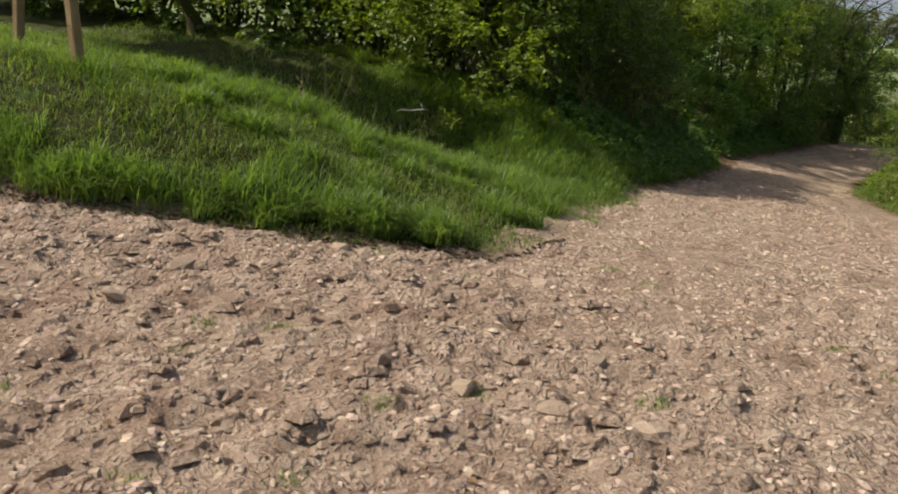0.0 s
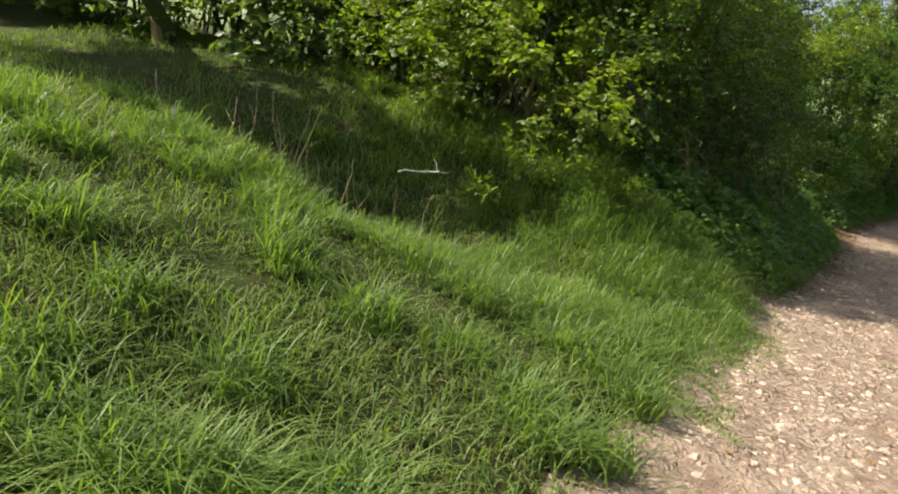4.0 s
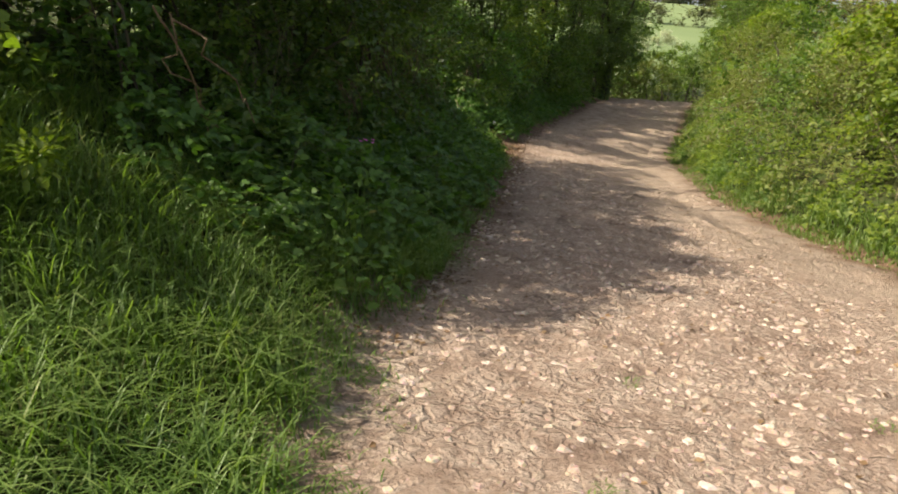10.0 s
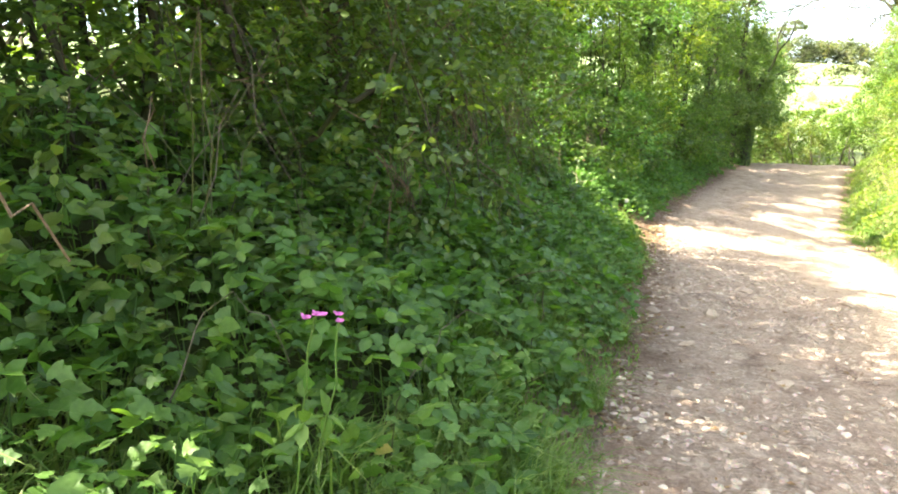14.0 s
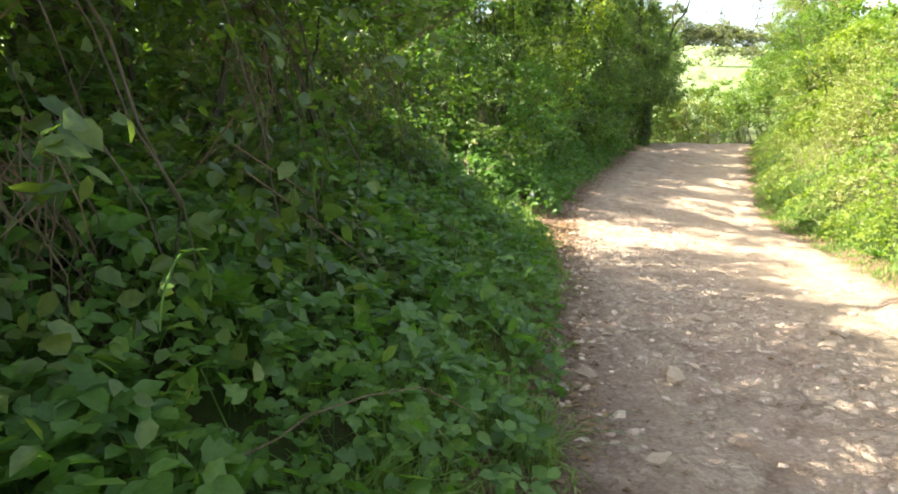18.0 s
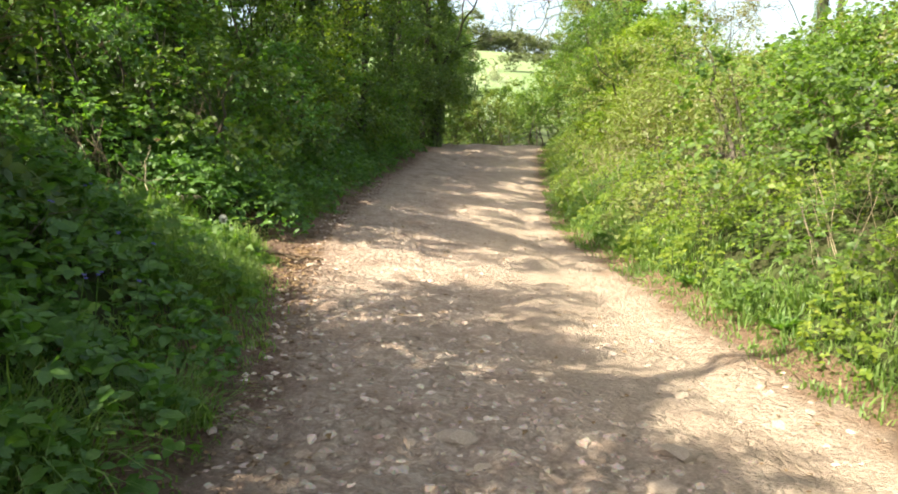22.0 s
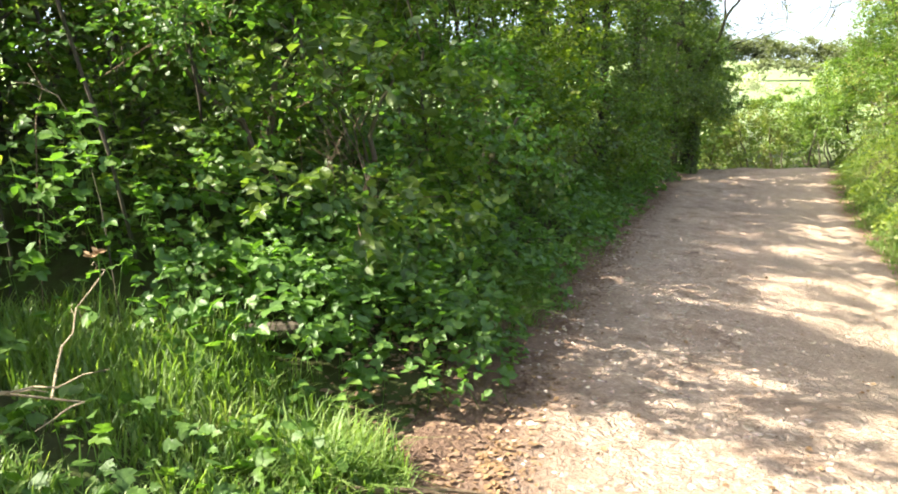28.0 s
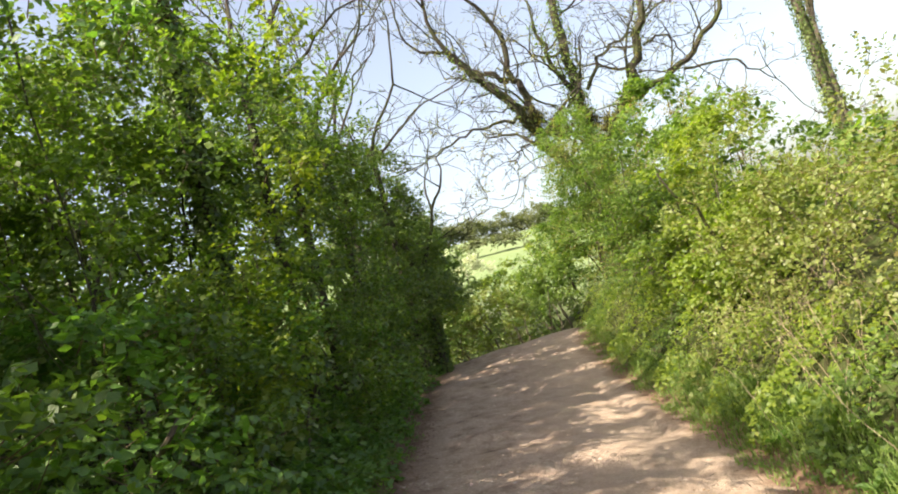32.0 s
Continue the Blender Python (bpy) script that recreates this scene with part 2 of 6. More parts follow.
def stone_material(name, a, c):
    m, n, l, b = material(name, 0.9, 0.2)
    co, ob = n.new("ShaderNodeTexCoord"), n.new("ShaderNodeObjectInfo")
    t = tex_noise(n, l, 11, 7, 0.7, co.outputs["Object"])
    r = ramp(n, [(0.3, a), (0.7, c)])
    l.new(t.outputs[0], r.inputs[0])
    v = ramp(n, [(0.0, (0.72, 0.7, 0.68)), (1.0, (1.12, 1.1, 1.05))])
    l.new(ob.outputs["Random"], v.inputs[0])
    l.new(blend(n, l, 1.0, r.outputs[0], v.outputs[0], "MULTIPLY"), b.inputs["Base Color"])
    bump = n.new("ShaderNodeBump")
    bump.inputs["Strength"].default_value, bump.inputs["Distance"].default_value = 0.8, 0.012
    l.new(t.outputs[0], bump.inputs["Height"])
    l.new(bump.outputs[0], b.inputs["Normal"])
    return m


def ground_material():
    """Soil under the plants near the lane, meadow green far off."""
    m, n, l, b = material("soil_and_meadow", 0.95, 0.1)
    co = n.new("ShaderNodeTexCoord").outputs["Object"]
    a = tex_noise(n, l, 3.0, 7, 0.7, co)
    f = tex_noise(n, l, 30, 5, 0.7, co)
    soil = ramp(n, [(0.3, (0.04, 0.033, 0.018)), (0.48, (0.055, 0.06, 0.022)), (0.68, (0.06, 0.095, 0.024))])
    l.new(a.outputs[0], soil.inputs[0])
    far = tex_noise(n, l, 0.02, 4, 0.5, co)
    mead = ramp(n, [(0.35, (0.15, 0.205, 0.085)), (0.6, (0.21, 0.265, 0.12))])
    l.new(far.outputs[0], mead.inputs[0])
    sep = n.new("ShaderNodeSeparateXYZ")
    l.new(co, sep.inputs[0])
    rng_ = n.new("ShaderNodeMapRange")
    rng_.inputs[1].default_value, rng_.inputs[2].default_value = 55, 80
    l.new(sep.outputs[1], rng_.inputs[0])
    l.new(blend(n, l, rng_.outputs[0], soil.outputs[0], mead.outputs[0]), b.inputs["Base Color"])
    bump = n.new("ShaderNodeBump")
    bump.inputs["Strength"].default_value, bump.inputs["Distance"].default_value = 0.8, 0.03
    l.new(f.outputs[0], bump.inputs["Height"])
    l.new(bump.outputs[0], b.inputs["Normal"])
    return m


ROAD = road_material()
SOIL = ground_material()
STONE = stone_material("pale_limestone", (0.36, 0.272, 0.212), (0.60, 0.485, 0.385))
STONE_GREY = stone_material("weathered_grey_limestone", (0.27, 0.207, 0.162), (0.48, 0.385, 0.305))
RED_EARTH = stone_material("red_brown_earth", (0.13, 0.082, 0.055), (0.27, 0.185, 0.13))
EARTH = stone_material("dark_crumbled_earth", (0.07, 0.05, 0.034), (0.20, 0.145, 0.10))
BARK = bark_material("grey_brown_bark", (0.045, 0.035, 0.025), (0.16, 0.13, 0.10), (0.07, 0.085, 0.025))
TWIG = bark_material("brown_twig", (0.09, 0.06, 0.035), (0.24, 0.175, 0.115), None, 30)
DRY = bark_material("dry_stalk", (0.25, 0.19, 0.12), (0.46, 0.37, 0.25), None, 40)
OAK = bark_material("dark_oak_bark", (0.022, 0.018, 0.014), (0.085, 0.07, 0.055), (0.05, 0.06, 0.02), 6)
POST = bark_material("sawn_softwood", (0.20, 0.14, 0.07), (0.36, 0.27, 0.15), None, 14)
HEDGE = leaf_material("hawthorn_leaf", [(0.1, (0.061, 0.109, 0.027)), (0.45, (0.115, 0.188, 0.039)), (0.8, (0.187, 0.268, 0.054)), (1, (0.275, 0.333, 0.073))], patch=1.4)
FRESH = leaf_material("fresh_hazel_leaf", [(0.1, (0.099, 0.159, 0.022)), (0.5, (0.182, 0.249, 0.034)), (0.85, (0.275, 0.318, 0.049)), (1.0, (0.365, 0.360, 0.069))], 0.52)
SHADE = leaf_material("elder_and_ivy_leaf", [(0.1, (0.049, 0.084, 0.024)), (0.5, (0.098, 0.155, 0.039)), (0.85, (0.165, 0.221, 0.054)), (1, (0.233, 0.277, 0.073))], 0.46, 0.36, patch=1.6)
BRAMBLE = leaf_material("bramble_leaf", [(0.05, (0.058, 0.120, 0.030)), (0.4, (0.098, 0.195, 0.044)), (0.75, (0.144, 0.259, 0.059)), (0.95, (0.218, 0.322, 0.070)), (1, (0.278, 0.160, 0.064))], 0.5, 0.4)
NETTLE = leaf_material("nettle_leaf", [(0.05, (0.066, 0.131, 0.030)), (0.5, (0.115, 0.211, 0.047)), (0.95, (0.195, 0.297, 0.067))], 0.5, 0.48)
SCRUB = leaf_material("old_bramble_leaf", [(0.08, (0.17, 0.125, 0.05)), (0.25, (0.19, 0.19, 0.055)), (0.6, (0.185, 0.235, 0.06)), (1.0, (0.28, 0.315, 0.085))], 0.42, patch=2.5)
OLIVE = leaf_material("young_oak_leaf", [(0.1, (0.15, 0.15, 0.03)), (0.5, (0.24, 0.225, 0.05)), (1.0, (0.32, 0.25, 0.07))], 0.35)
GRASS = leaf_material("grass_blade", [(0.05, (0.086, 0.150, 0.040)), (0.4, (0.154, 0.240, 0.061)), (0.75, (0.230, 0.315, 0.092)), (0.92, (0.305, 0.35, 0.132)), (1.0, (0.50, 0.43, 0.24))], 0.45, 0.45, patch=1.6)
TURF = leaf_material("mossy_turf_blade", [(0.05, (0.075, 0.100, 0.030)), (0.4, (0.135, 0.168, 0.050)), (0.75, (0.20, 0.215, 0.075)), (1.0, (0.36, 0.29, 0.16))], 0.35, 0.6, patch=0.9)
# distance haze is mixed into this leaf colour: paler, greyer, little contrast
HAZED_LEAF = leaf_material("far_leaf_with_haze_in_colour", [(0.1, (0.12, 0.135, 0.085)), (0.5, (0.15, 0.165, 0.10)), (1.0, (0.19, 0.20, 0.125))], 0.45, 0.8)
BLOSSOM = leaf_material("white_may_blossom", [(0.1, (0.45, 0.47, 0.38)), (0.6, (0.68, 0.68, 0.6)), (1.0, (0.78, 0.76, 0.7))], 0.3, 0.6)
PINK = leaf_material("pink_campion_petal", [(0.1, (0.52, 0.11, 0.42)), (1.0, (0.68, 0.22, 0.56))], 0.3, 0.6, (1, 1, 1))
BLUE = leaf_material("bluebell_petal", [(0.1, (0.10, 0.09, 0.30)), (1.0, (0.16, 0.14, 0.42))], 0.3, 0.6, (1, 1, 1))
YELLOW = leaf_material("yellow_petal", [(0.1, (0.60, 0.42, 0.03)), (1.0, (0.75, 0.6, 0.08))], 0.3, 0.6, (1, 1, 1))
DEAD = leaf_material("dead_leaf", [(0.1, (0.16, 0.09, 0.045)), (0.6, (0.28, 0.17, 0.085)), (1.0, (0.4, 0.28, 0.16))], 0.2, 0.8, (1, 1, 1))
FLUFF = leaf_material("seed_fluff", [(0.1, (0.6, 0.6, 0.56)), (1.0, (0.75, 0.75, 0.72))], 0.4, 0.9, (1, 1, 1))


# ---------------------------------------------------------------- mesh tools
def unit(v):
    return v / np.maximum(np.linalg.norm(v, axis=-1, keepdims=True), 1e-9)


def mesh(name, V, F, mat, smooth=False):
    """A mesh from arrays of corners and triangles."""
    V, F = np.asarray(V, np.float32), np.asarray(F, np.int32)
    me = bpy.data.meshes.new(name)
    k = F.shape[1]
    me.vertices.add(len(V))
    me.vertices.foreach_set("co", V.ravel())
    me.loops.add(F.size)
    me.loops.foreach_set("vertex_index", F.ravel())
    me.polygons.add(len(F))
    me.polygons.foreach_set("loop_start", np.arange(0, F.size, k, dtype=np.int32))
    me.polygons.foreach_set("use_smooth", np.full(len(F), smooth))
    me.update(calc_edges=True)
    me.materials.append(mat)
    return me


def thing(name, place, label, category, group=""):
    ob = new(name)
    ob.location = place
    ob.empty_display_size = 0.1
    return tagged(ob, label, category, group)


def part(name, V, F, mat, parent, label="", smooth=False, kind=""):
    """One mesh under a thing; V in world coordinates."""
    base = np.array(parent.location if parent.parent is None else parent.parent.location)
    ob = new(name, mesh(name, np.asarray(V) - base, F, mat, smooth or kind == "stuff"))
    ob.parent = parent
    return tagged(ob, label, kind=kind)


def joined(pieces):
    Vs, Fs, k = [], [], 0
    for V, F in pieces:
        Vs.append(V)
        Fs.append(np.asarray(F) + k)
        k += len(V)
    return np.concatenate(Vs), np.concatenate(Fs)


def fade(a, b, v):
    u = np.clip((np.asarray(v, float) - a) / (b - a), 0, 1)
    return u * u * (3 - 2 * u)


def hash01(i, j, s):
    h = np.sin(i * 127.1 + j * 311.7 + s * 74.7) * 43758.5453
    return h - np.floor(h)


def wave(x, y, scale, s=0.0, octaves=3):
    """Smooth noise about 0, in -1..1."""
    out, amp, tot = 0.0, 1.0, 0.0
    for o in range(octaves):
        u, v = np.asarray(x, float) / scale, np.asarray(y, float) / scale
        i, j = np.floor(u), np.floor(v)
        a, b = u - i, v - j
        a, b = a * a * (3 - 2 * a), b * b * (3 - 2 * b)
        k = s + o * 13.7
        top = hash01(i, j, k) * (1 - a) + hash01(i + 1, j, k) * a
        bot = hash01(i, j + 1, k) * (1 - a) + hash01(i + 1, j + 1, k) * a
        out = out + amp * ((top * (1 - b) + bot * b) * 2 - 1)
        tot += amp
        amp, scale = amp * 0.5, scale * 0.5
    return out / tot


LEAF2 = (np.array([(0, 0, 0), (0.45, 0.36, 0.06), (1, 0, -0.08), (0.45, -0.36, 0.06)]), np.array([(0, 2, 1), (0, 3, 2)]))
LEAF4 = (np.array([(0, 0, 0), (0.22, 0.30, 0.05), (0.62, 0.34, 0.03), (1, 0, -0.1), (0.62, -0.34, 0.03), (0.22, -0.30, 0.05), (0.45, 0, -0.03)]),
         np.array([(0, 6, 1), (1, 6, 2), (2, 6, 3), (3, 6, 4), (4, 6, 5), (5, 6, 0)]))
LEAF8 = (np.array([(0, 0, 0), (0.04, 0.26, 0.03), (0.24, 0.50, 0.02), (0.36, 0.27, 0.05), (0.60, 0.38, 0.02), (0.72, 0.17, 0.02), (1, 0, -0.12),
                   (0.72, -0.17, 0.02), (0.60, -0.38, 0.02), (0.36, -0.27, 0.05), (0.24, -0.50, 0.02), (0.04, -0.26, 0.03), (0.40, 0, -0.03)]),
         np.array([(i, 12, (i + 1) % 12) for i in range(12)]))


LEAF5 = (np.array([(0, 0, 0), (0.26, 0.32, 0.07), (0.64, 0.30, 0.04), (1, 0, -0.1), (0.64, -0.30, 0.04), (0.26, -0.32, 0.07)]),
         np.array([(0, 3, 2), (0, 2, 1), (0, 4, 3), (0, 5, 4)]))


def leaves(pos, along, up, size, shape=LEAF4, width=1.0):
    """Many leaves of one shape: arrays of places, ways, upper sides and lengths."""
    T, F = shape
    x = unit(along)
    z = unit(up - (up * x).sum(1, keepdims=True) * x)
    y = np.cross(z, x)
    s = np.asarray(size)[:, None, None]
    curl = rng.uniform(0.2, 2.2, (len(pos), 1, 1))
    V = pos[:, None] + s * (x[:, None] * T[None, :, :1] + y[:, None] * T[None, :, 1:2] * width + z[:, None] * T[None, :, 2:] * curl)
    k = len(T)
    return V.reshape(-1, 3), (F[None] + (np.arange(len(pos)) * k)[:, None, None]).reshape(-1, 3)


def rods(a, b, r0, r1):
    """Many three-sided rods from a to b."""
    d = unit(b - a)
    side = unit(np.cross(d, np.where(np.abs(d[:, 2:]) > 0.9, (1.0, 0, 0), (0, 0, 1.0))))
    oth = np.cross(d, side)
    ring = [(math.cos(k * 2.0944), math.sin(k * 2.0944)) for k in range(3)]
    r0, r1 = np.broadcast_to(r0, len(a))[:, None], np.broadcast_to(r1, len(a))[:, None]
    V = np.stack([a + r0 * (side * c + oth * s) for c, s in ring] + [b + r1 * (side * c + oth * s) for c, s in ring], 1)
    F = np.array([(0, 1, 4), (0, 4, 3), (1, 2, 5), (1, 5, 4), (2, 0, 3), (2, 3, 5)])
    return V.reshape(-1, 3), (F[None] + (np.arange(len(a)) * 6)[:, None, None]).reshape(-1, 3)


def tube(pts, radii, sides=6):
    pts = np.asarray(pts, float)
    n = len(pts)
    d = unit(np.gradient(pts, axis=0))
    side = unit(np.cross(d, (0.31, 0.95, 0.05)))
    oth = np.cross(d, side)
    ang = np.arange(sides) * 2 * math.pi / sides
    r = np.broadcast_to(radii, n)[:, None, None]
    V = (pts[:, None] + r * (side[:, None] * np.cos(ang)[None, :, None] + oth[:, None] * np.sin(ang)[None, :, None])).reshape(-1, 3)
    F = []
    for i in range(n - 1):
        for k in range(sides):
            a, b = i * sides + k, i * sides + (k + 1) % sides
            F += [(a, b, b + sides), (a, b + sides, a + sides)]
    F += [(0, k + 1, k) for k in range(1, sides - 1)]
    F += [((n - 1) * sides, (n - 1) * sides + k, (n - 1) * sides + k + 1) for k in range(1, sides - 1)]
    return V, np.array(F)


def bent(a, b, steps, wobble):
    """Points from a to b with a random bend."""
    a, b = np.asarray(a, float), np.asarray(b, float)
    u = np.linspace(0, 1, steps)[:, None]
    w = np.cumsum(rng.normal(0, wobble, (steps, 3)), 0)
    w -= w[0] + (w[-1] - w[0]) * u
    return a + (b - a) * u + w


# ---------------------------------------------------------------- the lie of the land
def along(y, table):
    return np.interp(y, [p[0] for p in table], [p[1] for p in table])


BASE = [(-60, -0.8), (-4, -0.12), (0, 0.10), (10, 0.165), (16, 0.15), (20, 0.19), (30, 0.34), (38, 0.52), (41.5, 0.70), (43.2, 0.74), (44.6, 0.6), (48, -0.3), (56, -1.2), (70, -1.6)]
CROSS = [(-4, -0.085), (10, -0.09), (20, -0.13), (27, -0.19), (35, -0.16), (42, -0.06), (45, -0.05)]
VERGE = [(-40, -3.0), (-6, -0.4), (-4.2, 0.1), (-3.2, 0.4), (-2.3, 0.95), (-1.4, 1.25), (-0.5, 1.9), (-0.3, 3.0)]
FAR = [(45, 0.0), (60, 0.6), (100, 4.0), (180, 13.5), (260, 22.5), (330, 27), (600, 40), (1600, 70)]


def lane_z(x, y):
    return along(y, BASE) + along(y, CROSS) * (x - along(y, LEFT))


def road_edge(x, y):
    """Metres into the road from its edge; below zero beside it."""
    inside = np.minimum(x - along(y, LEFT), along(y, RIGHT) - x)
    branch = np.where((x < 0.5) & (y < 4), along(x, VERGE) - y, -9.0)
    return np.maximum(inside, branch)


def land(x, y):
    x, y = np.asarray(x, float), np.asarray(y, float)
    d, e = along(y, LEFT) - x, x - along(y, RIGHT)
    z = lane_z(np.clip(x, along(y, LEFT), along(y, RIGHT)), y)
    hedge = fade(5.5, 9.0, y)
    bank = np.interp(d, [0, 0.25, 1.0, 2.0, 3.2, 7, 14, 60], [0, 0.12, 0.62, 1.25, 1.65, 2.3, 3.2, 8.0])
    dip = 1 - 0.45 * np.exp(-((y - 20.6) / 1.3) ** 2)
    verge = np.interp(d, [0, 0.6, 1.8, 3.6, 5.5, 9, 20, 60], [0, 0.14, 0.48, 1.08, 1.52, 1.95, 3.2, 8.0])
    hollow = -0.75 * np.exp(-(((x + 4.3) / 1.9) ** 2 + ((y - 6.2) / 1.3) ** 2))
    near = fade(-0.6, 1.6, y - along(x, VERGE))
    verge = verge * (0.16 + 0.84 * near)
    z = z + np.where(d > 0, hedge * bank * dip + (1 - hedge) * verge + hollow, 0)
    right = np.interp(e, [0, 0.4, 1.2, 2.4, 4, 9, 60], [0, 0.08, 0.5, 1.0, 1.4, 1.7, 1.0])
    z = z + np.where(e > 0, right * fade(-4, 7, y), 0) * 1.0
    far = along(y, FAR)
    k = fade(47, 66, y)
    slope = -0.114 * (x - 0.18 * y)          # the whole hillside leans as the lane does
    return z * (1 - k) + k * (0.2 + far + slope + wave(x, y, 60, 3) * 0.015 * np.maximum(y - 60, 0))


def grid_mesh(name, xs, ys, zf, mat, smooth=True):
    X, Y = np.meshgrid(xs, ys)
    Z = zf(X, Y)
    V = np.stack([X, Y, Z], -1).reshape(-1, 3)
    nx = len(xs)
    i = (np.arange(len(ys) - 1)[:, None] * nx + np.arange(nx - 1)[None]).ravel()
    return mesh(name, V, np.stack([i, i + 1, i + 1 + nx, i + nx], 1), mat, smooth)


def spread(*runs):
    return np.unique(np.concatenate([np.arange(a, b, s) for a, b, s in runs]))


def ground_z(X, Y):
    z = land(X, Y)
    z = z + wave(X, Y, 0.9, 2) * 0.05 * (road_edge(X, Y) < 0)
    return z - 0.16 * fade(-0.42, -0.1, road_edge(X, Y) + 0.12 * wave(X, Y, 0.5, 21, 2)) * (Y < 58)


xs = spread((-900, -60, 30), (-60, -16, 3), (-16, 11, 0.36), (11, 60, 2), (60, 900, 30))
ys = spread((-60, -8, 3), (-8, 46, 0.36), (46, 90, 1.5), (90, 400, 10), (400, 1600, 60))
tagged(new("ground", grid_mesh("ground", xs, ys, ground_z, SOIL)), "dark soil bank and far green meadow hillside", "ground", kind="structure")


def road_z(X, Y):
    e = road_edge(X, Y)
    z = np.where(e > 0, lane_z(X, Y), land(X, Y))
    rut = -0.05 * np.exp(-((X - along(Y, RIGHT) + 0.75) / 0.35) ** 2) * fade(8, 16, Y)
    rocky = 0.55 + 0.6 * wave(X, Y, 2.2, 4, 2) + 0.5 * fade(4.5, 1.0, Y)
    rocky = rocky * (0.65 + 0.35 * fade(24, 17, Y))
    d = along(Y, RIGHT) - X
    rocky = rocky * (1 - 0.8 * fade(2.3, 1.4, d) * fade(8, 13, Y))
    for off, wide, deep, k in ((0.7, 0.10, 0.05, 3), (1.25, 0.08, 0.035, 5), (2.0, 0.07, 0.025, 7)):     # broken rain gullies
        rut = rut - deep * np.exp(-((d - off - 0.45 * wave(Y * 0.9, 0 * Y + k, 1.7, k, 3)) / wide) ** 2) * np.clip(0.4 + 1.6 * wave(X * 0.3, Y, 1.4, k + 31, 2), 0, 1) * fade(9, 14, Y) * fade(40, 34, Y)
    rough = 0.03 * wave(X, Y, 0.7, 5) + 0.065 * np.abs(wave(X, Y, 0.30, 8, 2)) * rocky + 0.022 * wave(X, Y, 0.15, 15, 1) * rocky + 0.034 * (np.abs(wave(X, Y, 0.13, 91, 2)) - 0.25) * rocky * fade(1, 4, Y)
    ledge = 0.05 * np.floor(3.5 * wave(X * 0.6 + Y, Y - 0.3 * X, 1.1, 9, 2)) / 3.5 * fade(5, 1, Y)
    bare = fade(2.6, 0.2, X) * fade(2.4, 0.8, Y) * fade(0.0, 0.6, e) * (0.55 + 0.6 * wave(X, Y, 1.6, 63, 2))
    u, v = X * 0.8 + Y * 0.35, Y * 1.5 - X * 0.5         # beds of rock break along one direction
    q = wave(u, v, 0.42, 51, 2)
    ledge = ledge + bare * (0.11 * (1 - np.abs(q)) ** 3 + 0.06 * np.abs(wave(u, v, 0.2, 57, 2)) + 0.05 * np.abs(wave(X, Y, 0.11, 59, 1))) + 0.02 * np.abs(wave(X, Y, 0.12, 67, 1)) * fade(3.2, 1.5, Y)
    jag = 0.085 * np.abs(wave(u, v, 0.30, 71, 3)) + 0.045 * np.abs(wave(X, Y, 0.12, 73, 2))
    ledge = ledge + jag * fade(3.6, 2.0, Y) * (0.5 + 0.7 * bare)
    swell = 0.11 * np.abs(wave(X * 0.4 + Y * 0.25, Y, 0.8, 83, 2)) * fade(18, 23, Y) * fade(0.1, 0.7, d)      # washed steps across the upper lane
    sunk = 0.09 * fade(3.4, 1.6, Y) + 0.02        # the rough bed lies about the level of the lane
    return z + rut + rough + swell + 0.72 * ledge - sunk - 0.16 * fade(-0.22, -0.65, e)


def road_sheet(name, x0, x1, y0, y1, step, parent=None):
    ob = new(name, grid_mesh(name, np.arange(x0, x1, step), np.arange(y0, y1 + step * 0.5, step), road_z, ROAD))
    if parent is not None:
        ob.parent = parent
    return ob


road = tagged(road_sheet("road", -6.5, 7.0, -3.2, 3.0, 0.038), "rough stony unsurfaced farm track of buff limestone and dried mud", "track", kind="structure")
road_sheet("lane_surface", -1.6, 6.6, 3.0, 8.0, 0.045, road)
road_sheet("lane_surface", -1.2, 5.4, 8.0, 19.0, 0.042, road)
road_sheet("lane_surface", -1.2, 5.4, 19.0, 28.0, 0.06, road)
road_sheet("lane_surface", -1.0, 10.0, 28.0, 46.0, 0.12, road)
road_sheet("lane_surface", -20, 10.0, -14.0, -3.05, 0.25, road)
road_sheet("lane_surface", -20, -6.25, -3.2, 0.6, 0.2, road)
road_sheet("lane_surface", -3.0, 8.0, 46.0, 56.0, 0.25, road)


# ---------------------------------------------------------------- plants
UP = np.array([0, 0, 1.0])


def rand_dir(n, up=0.0):
    v = rng.normal(size=(n, 3))
    v[:, 2] += up
    return unit(v)


